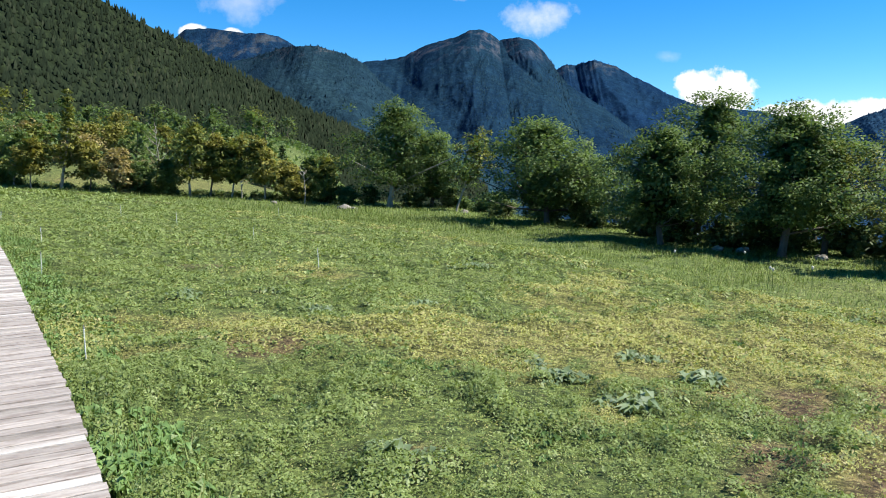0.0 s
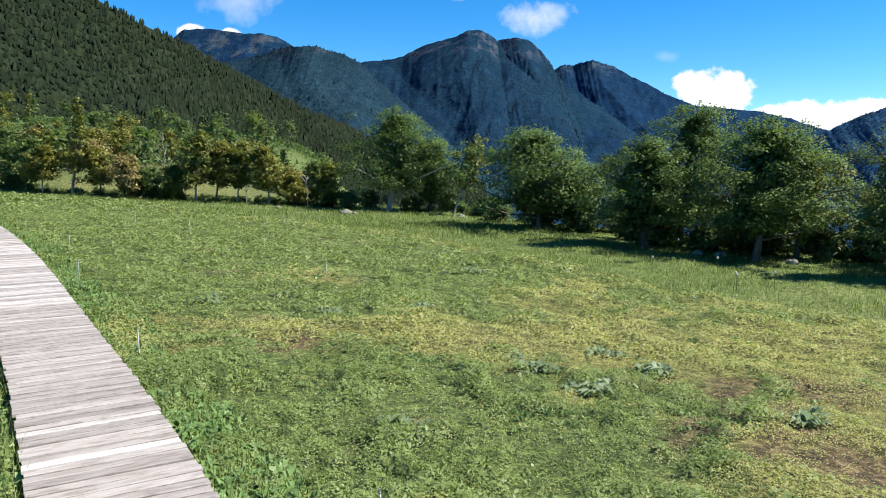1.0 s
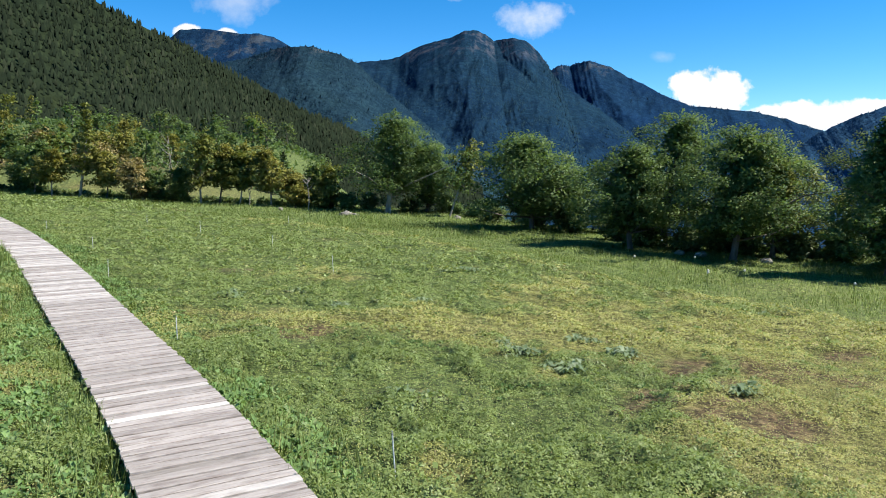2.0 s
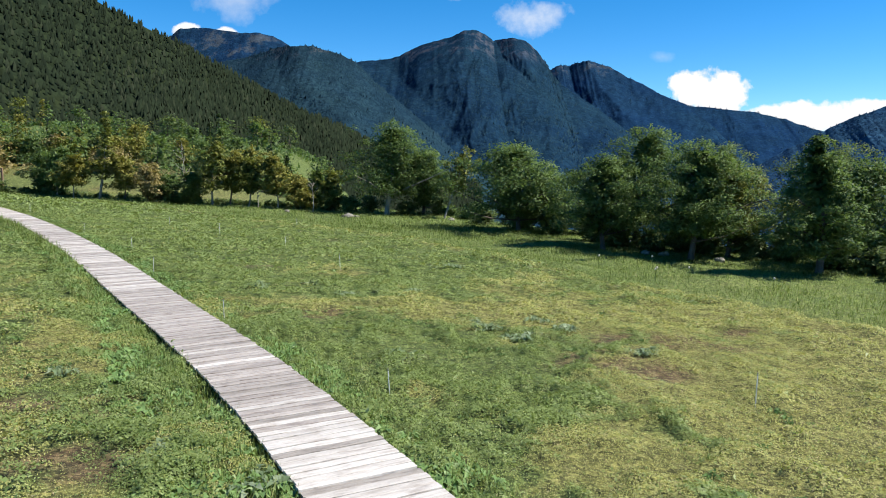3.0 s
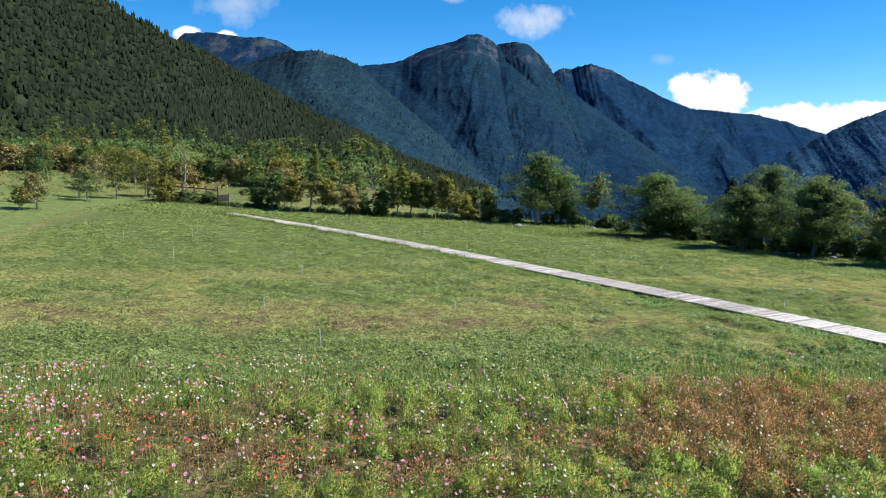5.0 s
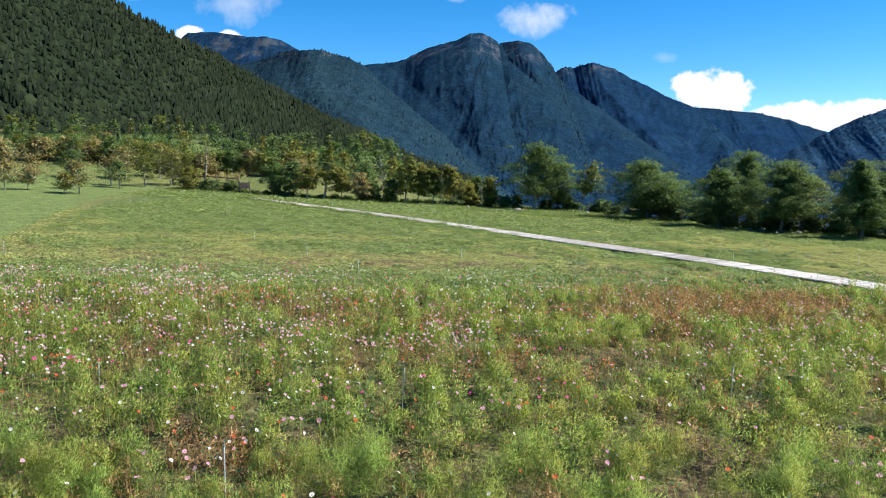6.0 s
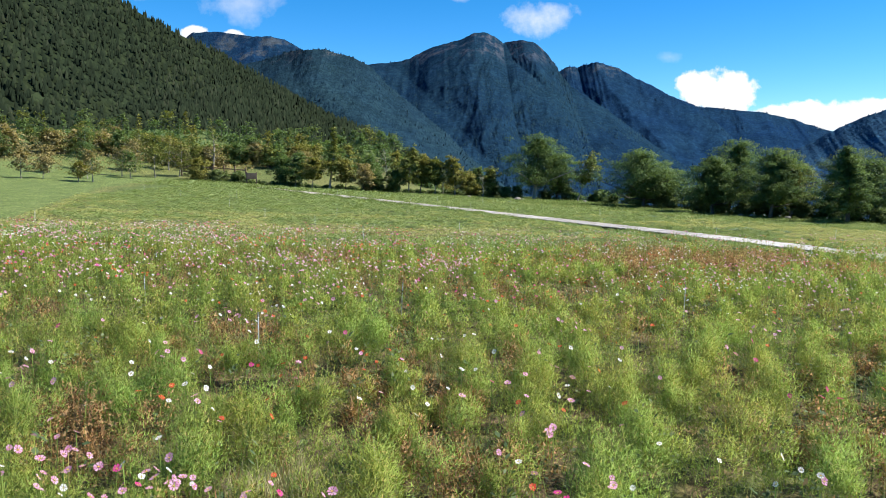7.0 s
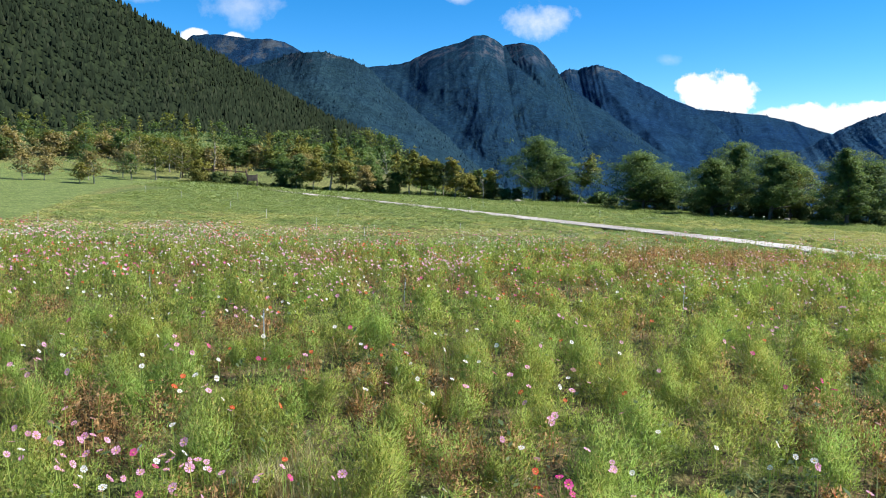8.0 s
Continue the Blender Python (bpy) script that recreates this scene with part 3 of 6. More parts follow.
near_hill = mountain("wooded_hill", crest_of([(-1.25, 0.42, 420), (-0.90, 0.40, 470), (-0.70, 0.355, 500), (-0.55, 0.283, 520), (-0.431, 0.213, 540), (-0.339, 0.167, 560), (-0.288, 0.139, 585), (-0.229, 0.104, 610),
                     (-0.169, 0.075, 640), (-0.109, 0.049, 680), (-0.04, 0.018, 720), (0.06, -0.02, 760)]), (330, 200), -60, FAR_GREEN, 9, "steep hillside covered in dark green conifers", seed=2.0, size=0.12, lean=0.8)
# the ranges from here on wear the haze-tinted materials
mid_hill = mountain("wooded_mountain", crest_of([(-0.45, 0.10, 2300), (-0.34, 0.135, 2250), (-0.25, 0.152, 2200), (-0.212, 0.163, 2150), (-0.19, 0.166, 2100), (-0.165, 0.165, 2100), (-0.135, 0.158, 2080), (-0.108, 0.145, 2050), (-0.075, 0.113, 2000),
                    (-0.045, 0.088, 1950), (0.0, 0.050, 1900), (0.03, 0.020, 1850), (0.10, -0.03, 1800)], -0.001), (1150, 900), -165, MID_HAZE, 26, "forested mountain ridge, tinted blue for haze", seed=5.0, size=0.055, lean=-0.9,
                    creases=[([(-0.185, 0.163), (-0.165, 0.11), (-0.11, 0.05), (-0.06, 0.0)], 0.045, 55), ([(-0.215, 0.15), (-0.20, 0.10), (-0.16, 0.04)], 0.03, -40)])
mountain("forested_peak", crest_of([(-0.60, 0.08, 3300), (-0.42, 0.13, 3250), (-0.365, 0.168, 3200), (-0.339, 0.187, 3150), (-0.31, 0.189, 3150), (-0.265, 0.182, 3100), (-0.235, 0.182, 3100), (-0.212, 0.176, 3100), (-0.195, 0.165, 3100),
         (-0.15, 0.14, 3100), (-0.08, 0.10, 3100)], -0.001), (1000, 900), -165, FAR_HAZE, 34, "forested mountain top under white cloud, tinted dark blue for haze", seed=8.0, size=0.06, creases=[([(-0.24, 0.18), (-0.20, 0.14)], 0.03, 40)])
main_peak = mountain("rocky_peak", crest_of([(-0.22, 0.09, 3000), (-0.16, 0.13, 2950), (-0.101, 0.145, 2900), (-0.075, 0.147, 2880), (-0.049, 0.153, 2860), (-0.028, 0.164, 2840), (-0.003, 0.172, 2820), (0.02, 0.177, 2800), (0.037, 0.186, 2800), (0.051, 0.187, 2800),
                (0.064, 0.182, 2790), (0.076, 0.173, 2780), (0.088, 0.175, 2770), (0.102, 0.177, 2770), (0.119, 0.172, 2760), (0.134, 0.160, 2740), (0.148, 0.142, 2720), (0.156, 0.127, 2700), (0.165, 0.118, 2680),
                (0.208, 0.090, 2600), (0.26, 0.052, 2500), (0.32, 0.01, 2400), (0.36, -0.03, 2350)], -0.0015), (1500, 1100), -165, PEAK, 52, "forested mountain with a bare rocky summit, tinted blue for haze", seed=11.0, size=0.045, lean=-0.35, nu=320, nv=130,
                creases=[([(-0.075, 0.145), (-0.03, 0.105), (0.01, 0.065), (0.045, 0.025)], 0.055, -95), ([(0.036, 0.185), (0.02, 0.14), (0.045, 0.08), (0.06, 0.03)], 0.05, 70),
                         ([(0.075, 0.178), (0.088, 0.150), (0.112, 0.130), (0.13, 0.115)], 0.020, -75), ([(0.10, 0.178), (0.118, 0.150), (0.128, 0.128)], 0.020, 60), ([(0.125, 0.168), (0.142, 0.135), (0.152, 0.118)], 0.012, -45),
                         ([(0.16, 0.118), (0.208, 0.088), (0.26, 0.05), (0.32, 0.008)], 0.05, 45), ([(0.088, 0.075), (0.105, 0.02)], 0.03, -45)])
hazed_ridge = mountain("hazed_ridge", crest_of([(0.06, 0.08, 3500), (0.12, 0.115, 3450), (0.150, 0.132, 3400), (0.160, 0.139, 3400), (0.167, 0.142, 3400), (0.176, 0.140, 3400), (0.19, 0.145, 3400), (0.205, 0.147, 3400), (0.232, 0.139, 3350), (0.262, 0.123, 3300), (0.299, 0.104, 3250),
         (0.335, 0.090, 3200), (0.362, 0.070, 3100), (0.39, 0.045, 3000), (0.43, 0.010, 2900), (0.47, -0.03, 2800)], -0.002), (1200, 900), -165, FAR_HAZE, 48, "wooded mountain with a rocky spur, tinted dark blue for haze", seed=15.0, size=0.04, lean=-0.5, nu=240, nv=96,
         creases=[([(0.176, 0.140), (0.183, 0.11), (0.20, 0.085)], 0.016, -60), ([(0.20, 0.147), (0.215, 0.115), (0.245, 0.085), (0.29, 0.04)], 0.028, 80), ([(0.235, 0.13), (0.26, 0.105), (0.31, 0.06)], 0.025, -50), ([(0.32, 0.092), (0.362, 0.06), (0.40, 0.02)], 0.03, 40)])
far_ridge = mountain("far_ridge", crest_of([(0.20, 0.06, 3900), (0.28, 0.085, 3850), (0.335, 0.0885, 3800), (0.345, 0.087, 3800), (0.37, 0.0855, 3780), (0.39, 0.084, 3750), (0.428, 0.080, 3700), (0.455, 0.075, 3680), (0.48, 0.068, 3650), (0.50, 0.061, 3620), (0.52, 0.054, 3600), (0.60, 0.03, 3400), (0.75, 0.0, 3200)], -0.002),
         (1200, 1000), -165, DEEP_HAZE, 38, "long wooded ridge at the head of the valley, tinted blue for haze", seed=27.0, size=0.055, lean=0.5, nu=200, nv=80, creases=[([(0.39, 0.084), (0.42, 0.05), (0.44, 0.0)], 0.03, 60), ([(0.455, 0.075), (0.50, 0.03)], 0.025, -50)])
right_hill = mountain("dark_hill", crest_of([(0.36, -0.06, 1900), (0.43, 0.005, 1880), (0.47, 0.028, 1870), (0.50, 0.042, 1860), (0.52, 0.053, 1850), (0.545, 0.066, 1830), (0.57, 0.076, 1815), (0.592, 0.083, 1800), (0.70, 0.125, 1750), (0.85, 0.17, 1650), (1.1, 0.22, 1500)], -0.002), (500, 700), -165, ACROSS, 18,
                      "wooded hill across the valley, paled and blued for haze", seed=19.0, size=0.06, lean=0.6)


def forest(name, P_, count, height, material, sides, tiers, label, rng, top=1e9, round_=0.3):
    """Small conifers standing all over a slope, in one mesh."""
    nu, nv = P_.shape[:2]
    j0 = 2
    a, b = rng.random(count) * (nu - 1.01), j0 + rng.random(count) * (nv - 1.01 - j0) * 0.98
    i, j = a.astype(int), b.astype(int)
    u, v = (a - i)[:, None], (b - j)[:, None]
    pos = (P_[i, j] * (1 - u) + P_[i + 1, j] * u) * (1 - v) + (P_[i, j + 1] * (1 - u) + P_[i + 1, j + 1] * u) * v
    ok = pos[:, 2] < top + 45 * rng.standard_normal(count)
    pos, i, j, count = pos[ok], i[ok], j[ok], int(ok.sum())
    h = height * (0.5 + 0.5 * rng.random(count) + 0.6 * vnoise(pos[:, 0], pos[:, 2] * 1.5, height * 9, 5.0))
    # rounded crowns where tiers is 2, plain spires where it is 1
    V_, F_ = [], []
    turn = rng.random(count) * 6.28
    ang = turn[:, None] + np.arange(sides) * 2 * np.pi / sides
    levels = [(0.02, 0.21), (0.50, 0.17)] if tiers == 2 else [(0.05, 0.36)]
    for lo, wide in levels:
        rr = (h * wide)[:, None] * (0.7 + 0.6 * rng.random((count, sides)))
        V_.append(np.stack([pos[:, :1] + rr * np.cos(ang), pos[:, 1:2] + rr * np.sin(ang), pos[:, 2:3] + h[:, None] * (lo + 0.1 * rng.random((count, sides)))], -1))
    top = pos + np.stack([0.05 * h * rng.standard_normal(count), 0.05 * h * rng.standard_normal(count), h], -1)
    V_.append(top[:, None])
    V_ = np.concatenate(V_, 1)
    per = V_.shape[1]
    n = np.arange(count)[:, None] * per
    k = np.arange(sides)
    k2 = (k + 1) % sides
    for t in range(len(levels) - 1):
        F_ += [np.stack([n + t * sides + k, n + t * sides + k2, n + (t + 1) * sides + k2], -1).reshape(-1, 3), np.stack([n + t * sides + k, n + (t + 1) * sides + k2, n + (t + 1) * sides + k], -1).reshape(-1, 3)]
    t = (len(levels) - 1) * sides
    F_.append(np.stack([n + t + k, n + t + k2, n + per - 1 + 0 * k], -1).reshape(-1, 3))
    slope = np.cross(P_[i + 1, j] - P_[i, j], P_[i, j + 1] - P_[i, j])
    slope = unit(slope * np.sign(slope[:, 2:3]))
    N_ = round_ * unit(V_ - (pos + np.stack([0 * h, 0 * h, 0.45 * h], -1))[:, None]) + slope[:, None] + 0.12 * rng.standard_normal((count, 1, 3))
    ob = mesh_object(name, V_.reshape(-1, 3), np.concatenate(F_), material, normals=unit(N_).reshape(-1, 3))
    return tagged(ob, label=label, category="forest", kind="stuff")


frng = np.random.default_rng(21)
forest("hill_forest", near_hill, 20000, 4.8, HILL_TREE, 3, 2, "dense dark conifer forest on the hillside", frng, round_=0.7)
forest("far_forest", mid_hill, 8000, 5.5, PEAK_TREE, 3, 1, "forest on the middle ridge, tinted blue for haze", frng)
forest("peak_forest", main_peak, 8000, 5.5, PEAK_TREE, 3, 1, "forest below the rocky summit, tinted blue for haze", frng, top=395.0)
forest("ridge_forest", hazed_ridge, 5000, 6.0, FAR_TREE, 3, 1, "dark forest on the mountain with the spur, tinted blue for haze", frng)
forest("ridge_forest", far_ridge, 4000, 6.5, FAR_TREE, 3, 1, "dark forest along the far ridge, tinted blue for haze", frng)
forest("dark_forest", right_hill, 3500, 5.0, ACROSS_TREE, 3, 1, "forest on the hill across the valley, paled and blued for haze", frng)


# ---- plants as arrays ----
def leaf_quads(centre, length, width, heading, tilt, rng):
    """Pointed leaves, two triangles each: four corners round a stalk end, with a fold along the middle."""
    n = len(centre)
    ch, sh, ct, st = np.cos(heading), np.sin(heading), np.cos(tilt), np.sin(tilt)
    ax = np.stack([ch * ct, sh * ct, st], -1)
    side = np.stack([-sh, ch, 0.35 * rng.standard_normal(n)], -1)
    mid = centre + ax * (length * 0.45)[:, None]
    droop = np.stack([0 * ch, 0 * ch, -0.12 * length], -1)
    a, c = centre, centre + ax * length[:, None] + droop
    b, d = mid + side * (width * 0.5)[:, None], mid - side * (width * 0.5)[:, None]
    V_ = np.stack([a, b, c, d], 1).reshape(-1, 3)
    return V_, np.arange(4 * n).reshape(-1, 4)


def blades(centre, height, width, lean, heading):
    """Grass blades and needles, one triangle each."""
    n = len(centre)
    ax = np.stack([np.cos(heading) * np.sin(lean), np.sin(heading) * np.sin(lean), np.cos(lean)], -1)
    side = np.stack([-np.sin(heading), np.cos(heading), 0 * heading], -1) * (width * 0.5)[:, None]
    V_ = np.stack([centre - side, centre + side, centre + ax * height[:, None]], 1).reshape(-1, 3)
    return V_, np.arange(3 * n).reshape(-1, 3)


def scatter(x0, x1, y0, y1, per_m2, rng, keep=None):
    n = int((x1 - x0) * (y1 - y0) * per_m2)
    x, y = x0 + (x1 - x0) * rng.random(n), y0 + (y1 - y0) * rng.random(n)
    if keep is not None:
        m = rng.random(n) < keep(x, y)
        x, y = x[m], y[m]
    return x, y


# ---- the boardwalk ----
PLANK_STEP, PLANK_W, PLANK_L, DECK = 0.150, 0.137, 1.34, 0.165


def plank_mesh(name, mat, rng):
    """One deck board: a slightly cupped box with worn, uneven ends."""
    bm = bmesh.new()
    hw, hl, th = PLANK_W / 2, PLANK_L / 2, 0.036
    xs = [-hl, -hl * 0.35, hl * 0.35, hl]
    rows = []
    for n, x in enumerate(xs):
        e = rng.uniform(-0.008, 0.008) if n in (0, 3) else 0.0
        w = hw - (0.004 if n in (0, 3) else 0.0)
        sag = rng.uniform(-0.003, 0.003)
        rows.append([bm.verts.new(p) for p in ((x + e, -w, -th), (x + e, -w, sag - 0.004), (x + e, -w * 0.8, sag), (x + e, w * 0.8, sag), (x + e, w, sag - 0.004), (x + e, w, -th))])
    for a, b in zip(rows, rows[1:]):
        for k in range(6):
            bm.faces.new((a[k], a[(k + 1) % 6], b[(k + 1) % 6], b[k]))
    bm.faces.new(rows[0][::-1]), bm.faces.new(rows[-1])
    bmesh.ops.recalc_face_normals(bm, faces=bm.faces)
    me = bpy.data.meshes.new(name)
    bm.to_mesh(me)
    bm.free()
    me.materials.append(mat)
    return me


def sweep(points, half, low, high):
    """A squared beam along points (x, y, z): its width is 2 * half."""
    p = np.asarray(points, float)
    t = np.gradient(p[:, :2], axis=0)
    t /= np.linalg.norm(t, axis=1, keepdims=True)
    n = np.stack([t[:, 1], -t[:, 0]], 1)
    ring = [np.c_[p[:, :2] + s_ * half * n, p[:, 2] + h_] for s_, h_ in ((-1, low), (1, low), (1, high), (-1, high))]
    V_ = np.stack(ring, 1).reshape(-1, 3)
    k = np.arange(len(p) - 1)[:, None] * 4
    F_ = np.concatenate([np.stack([k + a, k + b, k + 4 + b, k + 4 + a], -1).reshape(-1, 4) for a, b in ((0, 1), (1, 2), (2, 3), (3, 0))])
    return V_, F_


prng = random.Random(5)
boardwalk = tagged(new("boardwalk"), label="weathered grey plank boardwalk across the field", category="boardwalk", kind="structure")
light_planks = [plank_mesh("plank", PLANK, prng) for _ in range(4)]
pale_planks = [plank_mesh("plank_pale", PLANK_PALE, prng) for _ in range(3)]
dark_planks = [plank_mesh("plank_dark", PLANK_DARK, prng) for _ in range(2)]
line = along_line(WALK_LINE, PLANK_STEP)
heads = np.gradient(line, axis=0)
deck_z = base_z(line[:, 0], line[:, 1]) + np.interp(line[:, 1], [8, 22, 40], [DECK, 0.15, 0.125])
kern = np.ones(15) / 15
deck_z = np.r_[deck_z[:7], np.convolve(deck_z, kern, "valid"), deck_z[-7:]]
far_V, far_F, count = [], [], 0
for k in range(len(line)):
    x, y = line[k]
    turn = math.degrees(math.atan2(heads[k][1], heads[k][0])) - 90 + prng.uniform(-0.8, 0.8)
    # every 24th board is darkened for its shadowed dip, a few more at random
    dark = k % 24 == 11 or prng.random() < 0.022
    # more boards take the whiter tone towards low y, and some beyond y = 9
    whitened = prng.random() < 0.04 + 0.90 * float(smooth(4.5, -0.5, y)) + 0.3 * float(smooth(9.0, 14.0, y))
    me = prng.choice(dark_planks if dark else pale_planks if whitened else light_planks)
    drop = -0.012 if k % 24 == 11 else prng.uniform(-0.004, 0.004)
    m = pose(x, y, deck_z[k] + drop, prng.uniform(-0.8, 0.8), prng.uniform(-0.5, 0.5), turn + (180 if prng.random() < 0.5 else 0)) @ Matrix.Translation((prng.uniform(-0.010, 0.010), 0, 0))
    if y < 33.5:
        ob = new("plank", me)
        ob.parent, ob.matrix_basis = boardwalk, m
        count += 1
    else:
        M_ = np.array(m)
        co = np.array([v.co for v in me.vertices]) @ M_[:3, :3].T + M_[:3, 3]
        base = sum(len(v) for v in far_V)
        far_V.append(co)
        far_F += [[base + i for i in p.vertices] for p in me.polygons if len(p.vertices) == 4]
far = mesh_object("far_planks", np.concatenate(far_V), far_F, PLANK, boardwalk)
tagged(far, kind="stuff")
side_n = np.stack([heads[:, 1], -heads[:, 0]], 1) / np.linalg.norm(heads, axis=1, keepdims=True)
for off in (-0.52, 0.52):
    pts = np.c_[line + off * side_n, deck_z - 0.037][::6]
    V_, F_ = sweep(pts, 0.05, -0.14, 0.0)
    mesh_object("stringer", V_, F_, BEAM, boardwalk)
for k in range(20, len(line), 24):
    for off in (-0.52, 0.52):
        bm = bmesh.new()
        bmesh.ops.create_cube(bm, size=1.0, matrix=pose(*(line[k] + off * side_n[k]), deck_z[k] - 0.26) @ Matrix.Diagonal((0.09, 0.09, 0.30, 1)))
        part("post", bm, BEAM, boardwalk)


# ---- irrigation stakes ----
def lathe(bm, rings, sides=8):
    """A turned shape from (radius, height) rings, closed at both ends."""
    loops = [[bm.verts.new((r * math.cos(2 * math.pi * k / sides), r * math.sin(2 * math.pi * k / sides), z)) for k in range(sides)] for r, z in rings]
    for a, b in zip(loops, loops[1:]):
        for k in range(sides):
            bm.faces.new((a[k], a[(k + 1) % sides], b[(k + 1) % sides], b[k]))
    bm.faces.new(loops[0][::-1]), bm.faces.new(loops[-1])
    return bm


stake = tagged(new("irrigation_stake"), label="thin pale metal sprinkler stake standing among the weeds", category="stake", group="sprinkler stakes in the field")
part("rod", lathe(bmesh.new(), [(0.0075, -0.12), (0.0075, 0.44), (0.009, 0.445), (0.009, 0.46)]), STAKE, stake)
part("nozzle", lathe(bmesh.new(), [(0.008, 0.46), (0.011, 0.465), (0.011, 0.475), (0.006, 0.48), (0.005, 0.495), (0.008, 0.50), (0.008, 0.505)]), NOZZLE, stake, "grey plastic sprinkler nozzle")
STAKES = [(-4.4, 8.9, 1.0), (-11.1, 20.3, 1.0), (-9.9, 27.4, 1.1), (-7.3, 32.8, 1.0), (-5.9, 22.9, 1.0), (-2.9, 17.1, 1.1), (-13.5, 30.9, 1.0), (-8.4, 15.3, 1.1), (-0.38, 3.5, 1.0), (5.2, 3.7, 1.1),
          (-15.5, 25.8, 1.0), (-22.2, 33.7, 1.2), (-18.4, 0.7, 1.1), (-21.7, 5.6, 1.0), (-15.8, -4.3, 1.1), (-12.3, 1.1, 1.0), (-25.3, 12.0, 1.1), (-30.7, 19.3, 1.1),
          (-35.0, 23.9, 1.2), (-27.4, 21.1, 1.1), (-18.6, 8.4, 1.0), (-13.7, -17.7, 1.5), (-18.2, -17.6, 1.4), (-8.5, -16.9, 1.4), (-15.35, -21.0, 1.3), (-13.45, -24.9, 1.15), (-28.3, -2.8, 1.2)]
first = True
for x, y, tall in STAKES:
    m = pose(x, y, float(ground_z([x], [y])[0]), prng.uniform(-4, 4), prng.uniform(-4, 4), prng.uniform(0, 360)) @ Matrix.Diagonal((1, 1, tall, 1))
    if first:
        stake.matrix_basis, first = m, False
    else:
        copy_thing(stake, m @ Matrix.Diagonal((*stake.scale, 1)).inverted())


# ---- low plants of the field ----
def open_field(x, y):
    """1 where weeds grow: off the boardwalk, the lawn, the tall grass and the flowers."""
    free = (np.abs(walk_off(x, y)) > 0.74) & (y > flower_front(x) - 0.3) & (lawn_side(x, y) < 0.6) & (grass_side(x, y) < 0.3)
    return free.astype(float)


def weeds(name, box, plants, leaves, size, mat, keep, label, rng, tilt=(0.15, 1.0), rise=0.05, stretch=0.55):
    x, y = scatter(*box, plants, rng, keep)
    n = len(x)
    big = 0.6 + 0.9 * rng.random(n) ** 2 + 0.6 * vnoise(x, y, 0.8, 5.0)
    X, Y = np.repeat(x, leaves), np.repeat(y, leaves)
    B = np.repeat(big, leaves)
    head = rng.random(len(X)) * 2 * np.pi
    out = rng.random(len(X)) * 0.07 * B * (size / 0.07)
    X, Y = X + np.cos(head) * out, Y + np.sin(head) * out
    Z = ground_z(X, Y) + rise * B * (0.25 + 2.6 * smooth(0.35, 0.8, vnoise(X, Y, 0.42, 15.0))) * rng.random(len(X))
    ln = size * B * (0.6 + 0.6 * rng.random(len(X)))
    V_, F_ = leaf_quads(np.stack([X, Y, Z], -1), ln, ln * stretch * (0.7 + 0.5 * rng.random(len(X))), head + 0.6 * rng.standard_normal(len(X)), tilt[0] + (tilt[1] - tilt[0]) * rng.random(len(X)), rng)
    return tagged(mesh_object(name, V_, F_, mat), label=label, category="weeds", kind="stuff")


def green_keep(x, y):
    so_, pa_, _ = cover_of(x, y)
    lush = smooth(0.36, 0.46, 0.45 * vnoise(x, y, 1.1, 31.0) + 0.35 * vnoise(x, y, 0.42, 17.0) + 0.2 * vnoise(x, y, 0.14, 19.0))
    return open_field(x, y) * (1 - 0.9 * so_) * (1 - 0.93 * pa_) * (0.12 + 0.88 * lush)


def pale_keep(x, y):
    so_, pa_, _ = cover_of(x, y)
    return open_field(x, y) * (1 - 0.8 * so_) * (0.12 + 0.88 * pa_)


def bump(x, y):
    """Cushions of low plants, 0 to 1, a hand to an arm wide."""
    return smooth(0.28, 0.74, 0.52 * vnoise(x, y, 0.52, 15.0) + 0.26 * vnoise(0.8 * x + 0.6 * y, 0.8 * y - 0.6 * x, 0.19, 9.0) + 0.22 * vnoise(x, y, 1.4, 29.0))


def carpet(name, box, per_m2, size, mat, keep, label, rng, rise=0.17, gap=0.5):
    """Small leaves lying close together over the cushions, one triangle a leaf."""
    x, y = scatter(*box, per_m2, rng, lambda a, b: keep(a, b) * (gap + (1 - gap) * smooth(0.02, 0.4, bump(a, b))))
    n = len(x)
    e = 0.03
    h, hx, hy = bump(x, y), bump(x + e, y), bump(x, y + e)
    z = ground_z(x, y) + rise * h * (0.62 + 0.38 * rng.random(n)) + 0.02 * rng.random(n)
    up = unit(np.stack([(h - hx) / e * rise * 0.8, (h - hy) / e * rise * 0.8, np.ones(n)], -1))
    face = unit(up + 0.55 * rng.standard_normal((n, 3)))
    a = unit(np.cross(face, rng.standard_normal((n, 3))))
    b = np.cross(face, a)
    ln = (size * (0.55 + 0.75 * rng.random(n)) * (0.75 + 0.5 * h))[:, None]
    c = np.stack([x, y, z], -1)
    V_ = np.stack([c - a * ln * 0.5 - b * ln * 0.33, c - a * ln * 0.5 + b * ln * 0.33, c + a * ln * 0.6], 1).reshape(-1, 3)
    N_ = np.repeat(unit(up + 0.65 * face), 3, 0)
    return tagged(mesh_object(name, V_, np.arange(3 * n).reshape(-1, 3), mat, normals=N_), label=label, category="weeds", kind="stuff")


